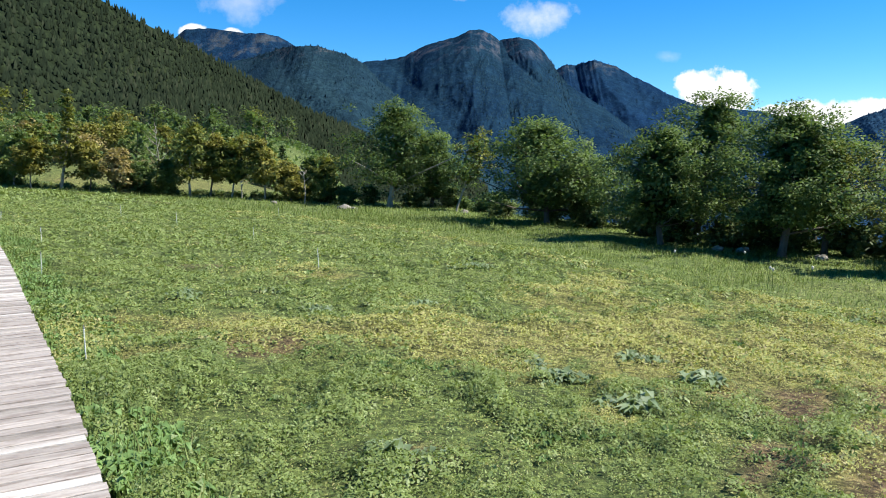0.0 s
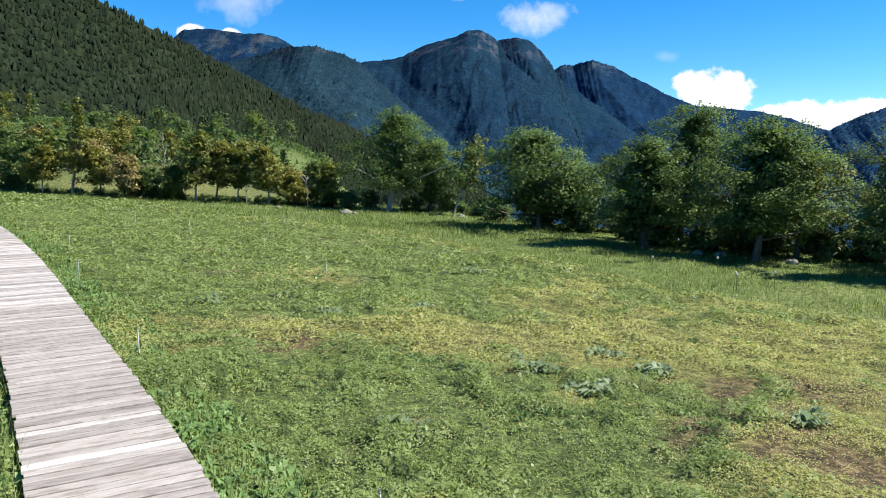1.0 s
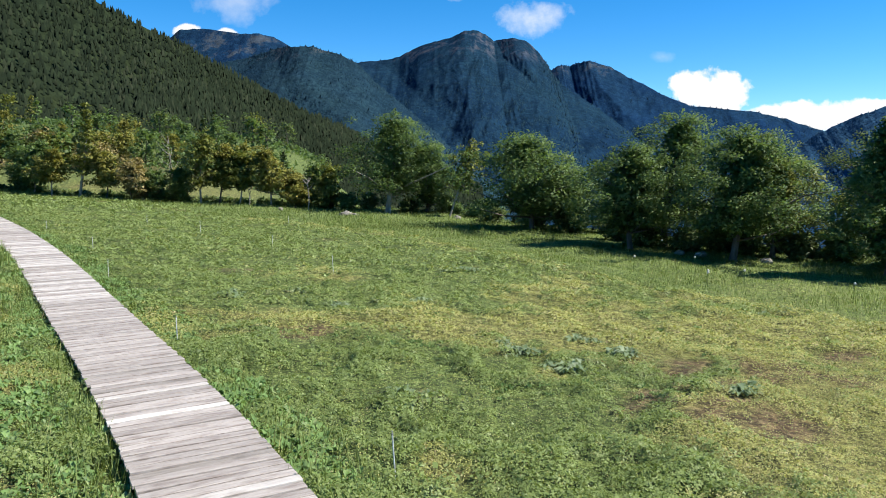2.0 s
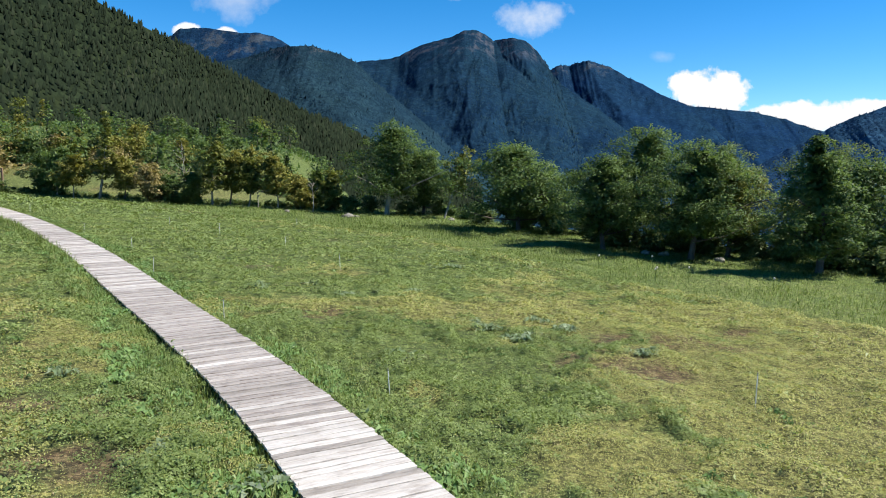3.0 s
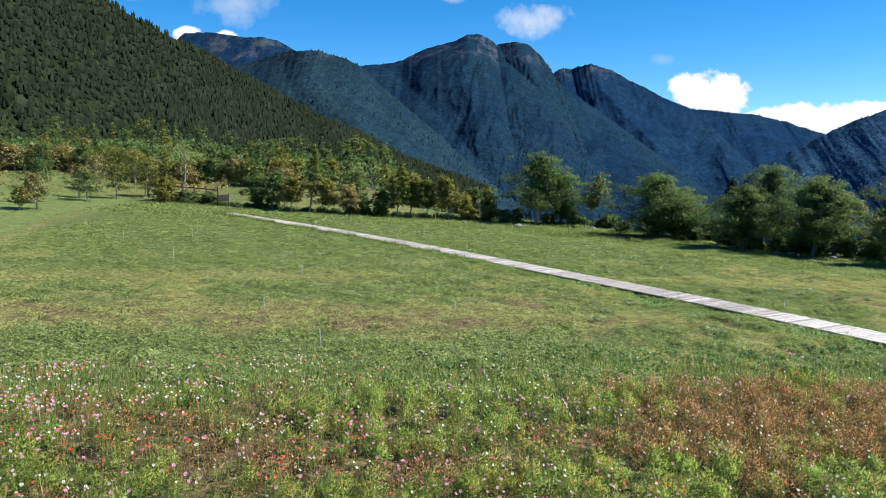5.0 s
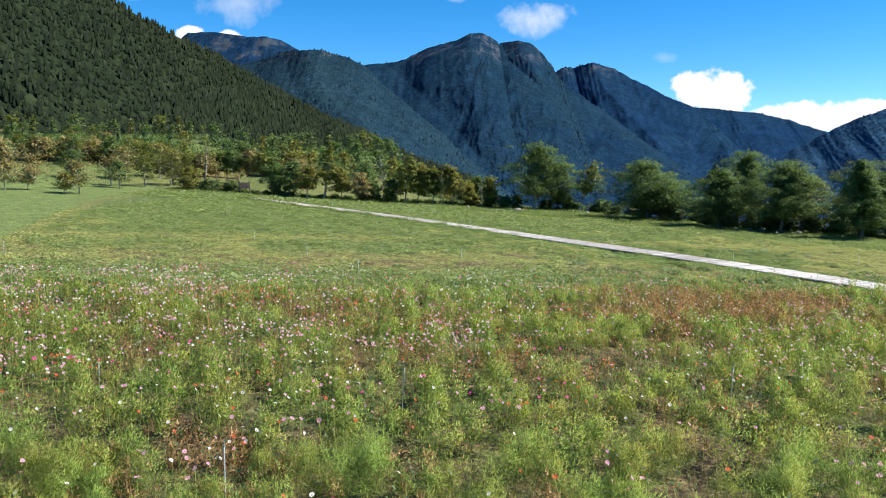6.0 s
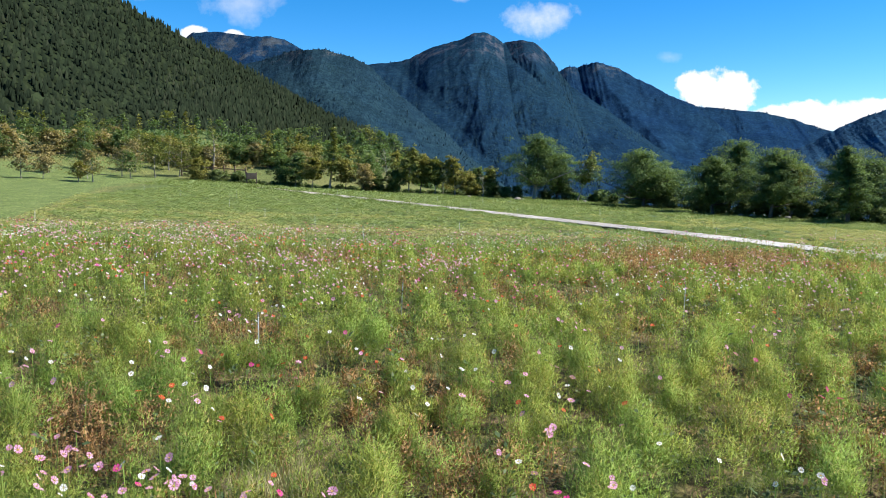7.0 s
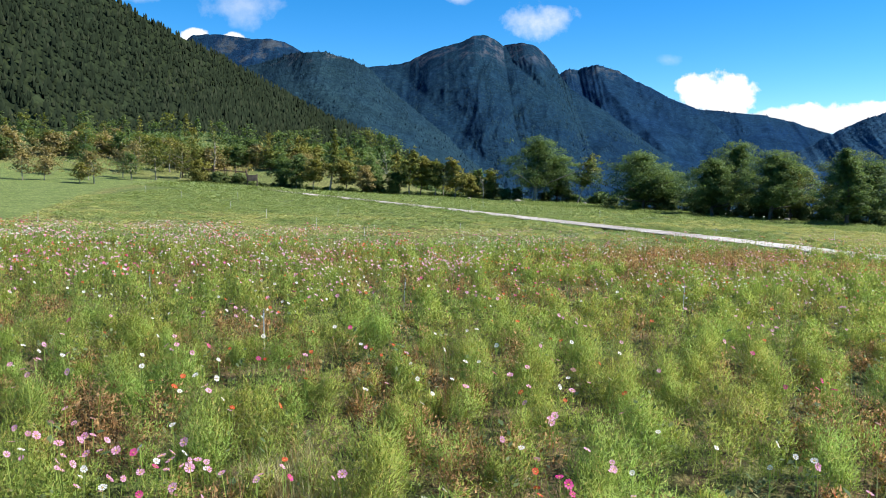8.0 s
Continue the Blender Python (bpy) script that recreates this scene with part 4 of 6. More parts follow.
wrng = np.random.default_rng(33)
WEED_L, PALE_L = "low green broadleaf weeds covering the field", "fine yellow-green creeping cover in the field"
carpet("weed_carpet", (-7.5, 8.5, -4, 9.5), 3900, 0.029, WEED, lambda x, y: green_keep(x, y) * (np.abs(x) < 3.5 + 0.55 * np.maximum(y, 0)), WEED_L, wrng)
carpet("pale_carpet", (-7.5, 8.5, -4, 9.5), 2900, 0.022, PALE_WEED, lambda x, y: pale_keep(x, y) * (np.abs(x) < 3.5 + 0.55 * np.maximum(y, 0)), PALE_L, wrng, rise=0.11, gap=0.75)
carpet("weed_carpet", (-7.5, 8.5, -5, 9.5), 1700, 0.037, WEED, lambda x, y: green_keep(x, y) * (np.abs(x) >= 3.5 + 0.55 * np.maximum(y, 0)), WEED_L, wrng)
carpet("pale_carpet", (-7.5, 8.5, -5, 9.5), 1500, 0.030, PALE_WEED, lambda x, y: pale_keep(x, y) * (np.abs(x) >= 3.5 + 0.55 * np.maximum(y, 0)), PALE_L, wrng, rise=0.12, gap=0.75)
carpet("weed_carpet", (-13, 13, 9.5, 18), 1000, 0.045, WEED, green_keep, WEED_L, wrng)
carpet("pale_carpet", (-13, 13, 9.5, 18), 1000, 0.038, PALE_WEED, pale_keep, PALE_L, wrng, rise=0.13, gap=0.75)
for box in [(-36, 16, 18, 36), (-36, -13, 9.5, 18), (-36, -7.5, -8, 9.5), (8.5, 14, -4, 9.5)]:
    carpet("weed_carpet", box, *((330, 0.074) if box[2] > 17 else (560, 0.056)), WEED, green_keep, WEED_L, wrng)
    carpet("pale_carpet", box, *((230, 0.066) if box[2] > 17 else (520, 0.042)), PALE_WEED, pale_keep, PALE_L, wrng, rise=0.14, gap=0.7)
carpet("weed_carpet", (-42, 8, 36, 48), 110, 0.14, WEED, green_keep, WEED_L, wrng)
for box in [(-9, 10, 1.8, 14), (-21, 3, -8.5, 1.8)]:
    weeds("weed_cover", box, 12, 7, 0.046, WEED, green_keep, WEED_L, wrng, rise=0.09)
for box in [(-35, 15, 14, 36), (-35, -9, 1.8, 14), (-33, -21, -9, 1.8), (3, 14, -6, 1.8)]:
    weeds("weed_cover", box, 9, 6, 0.055, WEED, green_keep, WEED_L, wrng, rise=0.10)


def strip_keep(x, y):
    d = y - flower_front(x)
    top = np.interp(x, [-22, -14, -9.7, -1, 3], [1.4, 2.0, 3.6, 4.3, 4.0])
    lush = smooth(0.28, 0.5, vnoise(x, y, 0.8, 41.0))
    return ((d > 1.0) & (d < top) & (np.abs(walk_off(x, y)) > 0.8)) * lush * np.interp(x, [-24, -12, -8], [0.12, 0.4, 1.0])


def walk_keep(x, y):
    off = np.abs(walk_off(x, y))
    lush = smooth(0.28, 0.5, vnoise(x, y, 0.8, 41.0))
    by = (off > 0.70) & (off < 1.3 + 0.6 * (vnoise(x, y, 1.2, 3.0) - 0.3) + 0.6 * (walk_off(x, y) < 0) * smooth(9, 3, y)) & (y > -9)
    return by * (0.6 + 0.4 * lush) * smooth(36, 24, y)


def leafy(name, box, plants, leaves, size, keep, label, rng, mat):
    """Rosettes of long soft leaves with a bent middle, four triangles a leaf."""
    x, y = scatter(*box, plants, rng, keep)
    X, Y = np.repeat(x, leaves), np.repeat(y, leaves)
    n = len(X)
    s_ = size * np.repeat(0.6 + 0.7 * rng.random(len(x)), leaves) * (0.7 + 0.5 * rng.random(n))
    h = rng.random(n) * 2 * np.pi
    up = 0.5 + 0.7 * rng.random(n)
    base = np.stack([X + 0.03 * np.cos(h), Y + 0.03 * np.sin(h), ground_z(X, Y) + 0.02], -1)
    ax = np.stack([np.cos(h) * np.cos(up), np.sin(h) * np.cos(up), np.sin(up)], -1)
    ax2 = np.stack([np.cos(h), np.sin(h), -0.15 - 0.5 * rng.random(n)], -1)
    side = np.stack([-np.sin(h), np.cos(h), 0.2 * rng.standard_normal(n)], -1)
    mid = base + ax * (s_ * 0.55)[:, None]
    tip = mid + ax2 * (s_ * 0.5)[:, None]
    w = (s_ * 0.20)[:, None]
    V_ = np.stack([base, mid + side * w + [0, 0, 0.012], mid, mid - side * w + [0, 0, 0.012], tip], 1).reshape(-1, 3)
    k = np.arange(n)[:, None] * 5
    F_ = np.concatenate([k + [0, 1, 2], k + [0, 2, 3], k + [1, 4, 2], k + [2, 4, 3]])
    return tagged(mesh_object(name, V_, F_, mat), label=label, category="weeds", kind="stuff")


leafy("dock_leaves", (-24, 4, -10, 1), 22, 8, 0.18, strip_keep, "dark green leafy dock plants in a strip before the flowers", wrng, DOCK)
leafy("edge_leaves", (-22, 6, -9, 34), 56, 8, 0.132, walk_keep, "green leafy plants crowding the boardwalk's edges", wrng, EDGE_LEAF)


def clump_keep(x, y):
    return open_field(x, y) * smooth(0.74, 0.86, vnoise(x, y, 0.9, 51.0))


leafy("thistle_rosettes", (-28, 11, -5, 32), 9, 9, 0.10, clump_keep, "scattered darker leafy clumps in the field", wrng, DOCK)


DOCK_SPOTS = np.array([(2.0, 7.7), (1.45, 8.7), (1.1, 9.3), (3.2, 8.6), (2.7, 9.9), (-0.4, 6.0), (4.3, 6.6), (0.4, 18.6), (0.9, 18.9), (8.1, 13.6), (7.4, 12.9), (-2.0, 12.5), (-1.2, 13.3), (-0.5, 12.8), (-6.2, 3.3), (-6.9, 2.6), (-3.3, 14.4), (-4.6, 13.0),
                       (-5.6, 4.2), (-1.6, 0.3), (-7.7, 0.4), (-4.4, -0.6), (-3.0, 1.0)])


def spot_keep(x, y):
    near = np.min(np.hypot(x[:, None] - DOCK_SPOTS[:, 0], y[:, None] - DOCK_SPOTS[:, 1]), axis=1)
    return open_field(x, y) * smooth(0.40, 0.12, near)


SILVER = leaf_mat("grey_green_leaves", [(0.0, (0.16, 0.225, 0.11)), (0.6, (0.22, 0.29, 0.155)), (1.0, (0.34, 0.40, 0.26))], rough=0.4, gloss=0.3)
leafy("dock_rosettes", (-9, 10, -3, 20), 46, 7, 0.17, spot_keep, "grey-green broad-leaved rosettes standing out of the low weeds", wrng, SILVER)


def grass_patch(name, box, per_m2, height, width, keep, mat, label, rng):
    x, y = scatter(*box, per_m2, rng, keep)
    n = len(x)
    tall = height * (0.45 + 0.7 * rng.random(n)) * (0.6 + 0.8 * vnoise(x, y, 1.3, 8.0))
    V_, F_ = blades(np.stack([x, y, ground_z(x, y)], -1), tall, width * (0.7 + 0.6 * rng.random(n)), 0.15 + 0.6 * rng.random(n), rng.random(n) * 2 * np.pi)
    N_ = np.repeat(unit(0.45 * rng.standard_normal((n, 3)) + [0, 0, 1.0]), 3, 0)
    return tagged(mesh_object(name, V_, F_, mat, normals=N_), label=label, category="grass", kind="stuff")


def tall_keep(x, y):
    return ((grass_side(x, y) > -0.2) & (y < edge_y(x) + 2) & (lawn_side(x, y) < 0)).astype(float) * (0.45 + 0.55 * smooth(0.3, 0.6, vnoise(x, y, 1.5, 2.0)))


grass_patch("tall_grass", (-6, 19, 3, 40), 210, 0.125, 0.018, tall_keep, GRASS, "tall grass between the field and the trees", wrng)
grass_patch("tall_grass", (-44, 6, 30, 54), 70, 0.22, 0.03, tall_keep, GRASS, "tall grass between the field and the trees", wrng)


def fringe_keep(x, y):
    d = y - flower_front(x)
    top = np.interp(x, [-22, -14, -9.7, -1, 3], [2.2, 2.6, 3.0, 2.2, 2.0])
    strip = ((d > -0.3) & (d < top)).astype(float)
    off = np.abs(walk_off(x, y))
    return np.maximum(strip, ((off > 0.69) & (off < 1.5)) * 0.6 * (y > -9) * (y < 40)) * (off > 0.69)


grass_patch("field_grass", (-30, 5, -12, 40), 320, 0.24, 0.016, fringe_keep, GRASS, "green grass fringe beside the flowers and the boardwalk", wrng)


def low_side_keep(x, y):
    off = walk_off(x, y)
    return ((off < -0.70) & (off > -1.25)) * smooth(14, 23, y) * (y < 43)


grass_patch("walk_fringe", (-34, -4, 8, 43), 280, 0.40, 0.03, low_side_keep, GRASS, "grass leaning over the boardwalk's lower edge", wrng)
grass_patch("walk_fringe", (-12, 4, -5, 14), 260, 0.27, 0.016, lambda x, y: ((walk_off(x, y) < -0.68) & (walk_off(x, y) > -1.05)) * smooth(0.3, 0.55, vnoise(x, y, 0.7, 12.0)), GRASS, "tufts of grass along the boardwalk's lower edge", wrng)


# ---- the flower meadow ----
DRY_SPOTS = [(-12.8, -24.5, 0.65), (-15.9, -24.4, 0.65), (-9.1, -23.7, 0.7), (-6.2, -8.3, 1.7), (-3.4, -8.2, 1.5), (-15.8, -20.0, 0.55), (-10.2, -19.0, 0.7), (-12.2, -21.6, 0.45), (-5.0, -10.5, 1.5), (-18.5, -15.5, 0.9), (-9.0, -14.0, 0.9), (-13.6, -23.2, 0.3)]


def dryness(x, y):
    d = np.zeros(len(x))
    for a, b, r in DRY_SPOTS:
        d = np.maximum(d, smooth(1.3, 0.5, np.hypot(x - a, y - b) / r + 0.5 * (vnoise(x, y, 0.5, 2.0) - 0.5)))
    return np.maximum(d, 0.8 * smooth(0.66, 0.80, vnoise(x, y, 1.6, 61.0) + 0.08 * smooth(-20, -11, y)) * smooth(-24.5, -21.5, y))


def meadow(x, y):
    return ((y < flower_front(x)) & (walk_off(x, y) < -0.95) & (np.abs(x + 12.3) < 0.66 * (y + 31.5) + 1.5)).astype(float)


def tuft(x, y):
    """How well the flowers' foliage grows: bushes half a metre to a metre wide with gaps between."""
    return smooth(0.30, 0.52, 0.66 * vnoise(0.83 * x + 0.56 * y, 0.83 * y - 0.56 * x, 0.58, 71.0) + 0.34 * vnoise(0.94 * x - 0.34 * y, 0.94 * y + 0.34 * x, 1.7, 73.0))


def cosmos_keep(x, y):
    return meadow(x, y) * (1 - 0.92 * smooth(0.2, 1.0, dryness(x, y))) * np.maximum(0.76 + 0.24 * tuft(x, y), 0.94 * smooth(-13, -10, y))


def feathery(name, box, plants, needles, length, width, keep, mat, label, rng, tall=0.78, round_=0.27, spray=1.2):
    """Bushy plants with thread-like leaves, one triangle a thread: domes of upright sprays, each ending in threads."""
    x, y = scatter(*box, plants, rng, keep)
    n = len(x)
    h = tall * (0.42 + 0.45 * rng.random(n) + 0.35 * vnoise(x, y, 1.2, 23.0))
    wide = round_ * (0.6 + 0.7 * rng.random(n))
    sprays = max(4, needles // 22)
    X, Y, H, W = (np.repeat(v, sprays) for v in (x, y, h, wide))
    m = len(X)
    ang = rng.random(m) * 2 * np.pi
    q = np.sqrt(rng.random(m))
    top = H * np.sqrt(np.clip(1 - 0.72 * q ** 2, 0, 1)) * (0.75 + 0.35 * rng.random(m))
    foot_x, foot_y = X + 0.25 * q * W * np.cos(ang), Y + 0.25 * q * W * np.sin(ang)
    tip_x, tip_y = X + q * W * np.cos(ang), Y + q * W * np.sin(ang)
    per = needles // sprays
    FX, FY, TX, TY, TZ = (np.repeat(v, per) for v in (foot_x, foot_y, tip_x, tip_y, top))
    k = len(FX)
    t = 0.25 + 0.75 * rng.random(k) ** 0.6
    c = np.stack([FX + (TX - FX) * t ** 1.3 + 0.02 * rng.standard_normal(k), FY + (TY - FY) * t ** 1.3 + 0.02 * rng.standard_normal(k), base_z(FX, FY) + TZ * t], -1)
    ln = length * (0.5 + 0.9 * rng.random(k)) * (1.25 - 0.5 * t)
    V_, F_ = blades(c, ln, np.full(k, width) * (0.7 + 0.6 * rng.random(k)), 0.1 + spray * rng.random(k), rng.random(k) * 2 * np.pi)
    return tagged(mesh_object(name, V_, F_, mat), label=label, category="flowers", kind="stuff")


mrng = np.random.default_rng(44)


def mounds(name, box, spacing, lobes, broad, fine, length, width, keep, mat, label, rng, tall=0.74, wide=0.15):
    """Plants close together, each a few upright soft lobes: broad sprays inside, fine threads on the outside, one triangle each."""
    gx_, gy_ = np.meshgrid(np.arange(box[0], box[1], spacing), np.arange(box[2], box[3], spacing))
    x, y = (gx_ + spacing * 1.7 * (rng.random(gx_.shape) - 0.5)).ravel(), (gy_ + spacing * 1.7 * (rng.random(gx_.shape) - 0.5)).ravel()
    m = rng.random(len(x)) < keep(x, y)
    x, y = x[m], y[m]
    h = tall * (0.40 + 0.36 * rng.random(len(x)) + 0.50 * tuft(x, y))
    X, Y, H = (np.repeat(v, lobes) for v in (x, y, h))
    m = len(X)
    a, q = rng.random(m) * 6.28, spacing * 0.40 * np.sqrt(rng.random(m))
    OX, OY = q / spacing * 2.0 * np.cos(a), q / spacing * 2.0 * np.sin(a)
    X, Y, H = X + q * np.cos(a), Y + q * np.sin(a), H * (0.68 + 0.36 * rng.random(m)) * (1 - 0.30 * (q / (spacing * 0.40)) ** 2)
    R = wide * (0.6 + 0.6 * rng.random(m)) * np.clip(H / 0.6, 0.6, 1.3)
    V_, F_, N_ = [], [], []
    for per, ln, wd, lo, hi in ((broad, length * 0.95, width * 1.35, 0.3, 0.98), (fine, length, width * 0.8, 0.65, 1.15)):
        LX, LY, LH, LR, LU, LV = (np.repeat(v, per) for v in (X, Y, H, R, OX, OY))
        k = len(LX)
        d = unit(rng.standard_normal((k, 3)) + [0, 0, 0.35])
        r_ = (lo + (hi - lo) * rng.random(k) ** 0.6)[:, None]
        c = np.stack([LX, LY, base_z(LX, LY) + 0.50 * LH], -1) + d * r_ * np.stack([LR, LR, 0.50 * LH], -1)
        n_ = unit(d * [1.0, 1.0, 0.8] + 0.6 * np.stack([LU, LV, 0 * LU], -1) + [0, 0, 0.22] + 0.22 * rng.standard_normal((k, 3)))
        W, G = blades(c, ln * (0.5 + 0.9 * rng.random(k)), wd * (0.6 + 0.8 * rng.random(k)), 0.35 + 1.25 * rng.random(k), np.arctan2(d[:, 1], d[:, 0]) + 0.7 * rng.standard_normal(k))
        F_.append(G + sum(len(v) for v in V_))
        V_.append(W), N_.append(np.repeat(n_, 3, 0))
    return tagged(mesh_object(name, np.concatenate(V_), np.concatenate(F_), mat, normals=np.concatenate(N_)), label=label, category="flowers", kind="stuff")


def dry_keep(x, y):
    return meadow(x, y) * np.maximum(0.5 * (1 - tuft(x, y)), dryness(x, y))


MEADOW_L = "feathery green cosmos plants in a flower meadow"
DRY_L = "withered orange-brown leaves and stalks among the flowers"
mounds("cosmos_plants", (-19, -6, -28, -20), 0.45, 7, 165, 55, 0.050, 0.0060, cosmos_keep, COSMOS, MEADOW_L, mrng, wide=0.165)
mounds("cosmos_plants", (-27, 2, -20, -13), 0.52, 5, 90, 16, 0.058, 0.0128, cosmos_keep, COSMOS, MEADOW_L, mrng, wide=0.19)
mounds("cosmos_plants", (-19, -2, -13, -5), 0.48, 5, 68, 8, 0.066, 0.0160, cosmos_keep, COSMOS, MEADOW_L, mrng, tall=0.66, wide=0.20)
mounds("cosmos_plants", (-32, 4, -13, -5), 0.56, 5, 60, 12, 0.072, 0.0190, lambda x, y: cosmos_keep(x, y) * ((x < -19) | (x > -2)), COSMOS, MEADOW_L, mrng, tall=0.66, wide=0.21)
def outer_keep(x, y):
    return (1 - meadow(x, y)) * (y < flower_front(x)) * (walk_off(x, y) < -0.95) * (1 - 0.6 * dryness(x, y)) * (np.hypot(x + 13, y + 33) > 4)


mounds("cosmos_plants", (-33, 4, -40, -6), 0.95, 4, 20, 2, 0.15, 0.040, outer_keep, COSMOS, MEADOW_L, mrng, wide=0.24)
mounds("dry_plants", (-19, -6, -28, -20), 0.28, 3, 55, 22, 0.040, 0.014, dry_keep, DRY, DRY_L, mrng, tall=0.58, wide=0.19)
mounds("dry_plants", (-27, 3, -20, -6), 0.38, 3, 22, 6, 0.055, 0.020, dry_keep, DRY, DRY_L, mrng, tall=0.55, wide=0.21)
mounds("dry_plants", (-9.5, -1, -12.5, -6), 0.34, 4, 48, 16, 0.05, 0.015, dry_keep, DRY, DRY_L, mrng, tall=0.64, wide=0.20)
feathery("dead_stalks", (-24, 0, -27, -8), 5, 44, 0.13, 0.006, lambda x, y: meadow(x, y) * np.maximum(0.5 * (1 - tuft(x, y)), dryness(x, y)), DRY, "thin dead brown stalks standing among the flowers", mrng, tall=0.55, round_=0.16, spray=0.5)
feathery("dead_grass", (-14.7, -13.1, -25.9, -24.7), 110, 40, 0.24, 0.008, lambda x, y: (np.hypot(x + 13.9, (y + 25.3) * 1.4) < 0.6).astype(float), STRAW, "tuft of bleached dead grass", mrng, tall=0.33, round_=0.08, spray=0.6)
weeds("meadow_undergrowth", (-24, 1, -27.5, -7), 42, 7, 0.046, WEED_DARK, lambda x, y: meadow(x, y) * (1.0 - 0.85 * tuft(x, y)), "dark broadleaf undergrowth below the flowers", mrng, rise=0.17)
grass_patch("meadow_grass", (-22, -2, -27.5, -7), 40, 0.42, 0.008, meadow, GRASS, "thin grass between the flowers", mrng)


PINK_SPOTS = [(-15.6, -26.0, 12, 0.25), (-15.2, -26.2, 14, 0.24), (-14.7, -26.3, 12, 0.2), (-14.3, -26.6, 9, 0.14), (-14.0, -26.5, 4, 0.15), (-12.4, -25.6, 6, 0.18), (-12.0, -26.0, 4, 0.12), (-10.7, -26.7, 4, 0.15), (-15.5, -23.5, 6, 0.1),
              (-12.0, -23.9, 4, 0.15), (-9.0, -21.2, 12, 0.3), (-12.3, -19.6, 9, 0.4), (-13.0, -19.2, 9, 0.5), (-16.2, -18.3, 14, 0.6), (-16.2, -16.6, 14, 0.7), (-15.5, -21.5, 9, 0.35), (-17.3, -19.6, 10, 0.3), (-11.3, -21.8, 8, 0.25), (-14.8, -18.9, 8, 0.3)]
WHITE_SPOTS = [(-13.2, -26.8, 3, 0.15), (-10.8, -25.7, 4, 0.2), (-15.9, -23.8, 4, 0.3), (-14.8, -24.8, 3, 0.2), (-13.2, -24.5, 3, 0.3), (-10.8, -26.7, 3, 0.15), (-14.9, -26.3, 8, 0.3), (-13.1, -22.4, 5, 0.3)]
RED_SPOTS = [(-12.5, -26.7, 2, 0.06), (-10.7, -26.4, 1, 0.02), (-14.2, -25.1, 2, 0.1), (-15.1, -23.1, 2, 0.15), (-12.4, -26.2, 1, 0.05), (-16.7, -15.4, 14, 0.8), (-19.7, -15.0, 16, 1.0), (-22.2, -14.2, 16, 1.2)]
MAGENTA_SPOTS = [(-14.6, -26.7, 2, 0.05), (-12.2, -26.2, 3, 0.08), (-9.9, -24.5, 4, 0.12), (-17.1, -14.7, 8, 0.5), (-18.7, -19.4, 7, 0.4)]
FLOWER_SPOTS = {"pink": PINK_SPOTS, "white": WHITE_SPOTS, "red": RED_SPOTS, "magenta": MAGENTA_SPOTS}


def blossoms(colour, count, radius, rng):
    """Eight-petalled flowers on thin stems, petals in one mesh."""
    x, y = scatter(-30, 3, -28, -6, count, rng, lambda a, b: meadow(a, b) * (0.16 + 0.84 * smooth(0.50, 0.76, vnoise(a, b, 1.3, {"pink": 3.0, "white": 19.0, "red": 33.0, "magenta": 47.0}[colour])))
                   * (0.5 + 0.5 * smooth(-8, -18, a)) * (0.10 + 0.90 * smooth(-22, -14, b)))
    for a, b, many, r_ in FLOWER_SPOTS[colour]:
        x, y = np.r_[x, a + r_ * rng.standard_normal(many)], np.r_[y, b + r_ * rng.standard_normal(many)]
    n = len(x)
    z = base_z(x, y) + 0.16 * tuft(x, y) + 0.60 * (0.72 + 0.35 * rng.random(n) + 0.4 * vnoise(x, y, 0.9, 23.0)) + 0.02
    r = radius * (0.75 + 0.5 * rng.random(n)) * (1.16 - 0.20 * smooth(-25, -17, y))
    lean = np.stack([0.45 + 0.8 * rng.standard_normal(n), -0.3 + 0.8 * rng.standard_normal(n), 1.25 + 0 * x], -1)
    lean /= np.linalg.norm(lean, axis=1, keepdims=True)
    u = np.cross(lean, np.array([0.0, 1.0, 0.1]))
    u /= np.linalg.norm(u, axis=1, keepdims=True)
    w = np.cross(lean, u)
    c = np.stack([x, y, z], -1)
    a0 = rng.random(n) * 6.28
    V_ = []
    for k in range(8):
        a = a0 + k * math.pi / 4
        d1 = u * np.cos(a)[:, None] + w * np.sin(a)[:, None]
        d2 = -u * np.sin(a)[:, None] + w * np.cos(a)[:, None]
        R = r[:, None] * (0.9 + 0.2 * rng.random((n, 1)))
        cup = lean * R * 0.18
        V_.append(np.stack([c + d1 * R * 0.12, c + d1 * R * 0.9 - d2 * R * 0.29 + cup, c + d1 * R + cup, c + d1 * R * 0.9 + d2 * R * 0.29 + cup], 1))
    V_ = np.stack(V_, 1).reshape(-1, 3)
    tagged(mesh_object(colour + "_cosmos_flowers", V_, np.arange(len(V_)).reshape(-1, 4), PETALS[colour]), label=colour + " eight-petalled cosmos blossoms above the foliage", category="flowers", kind="stuff")
    return c, lean, r


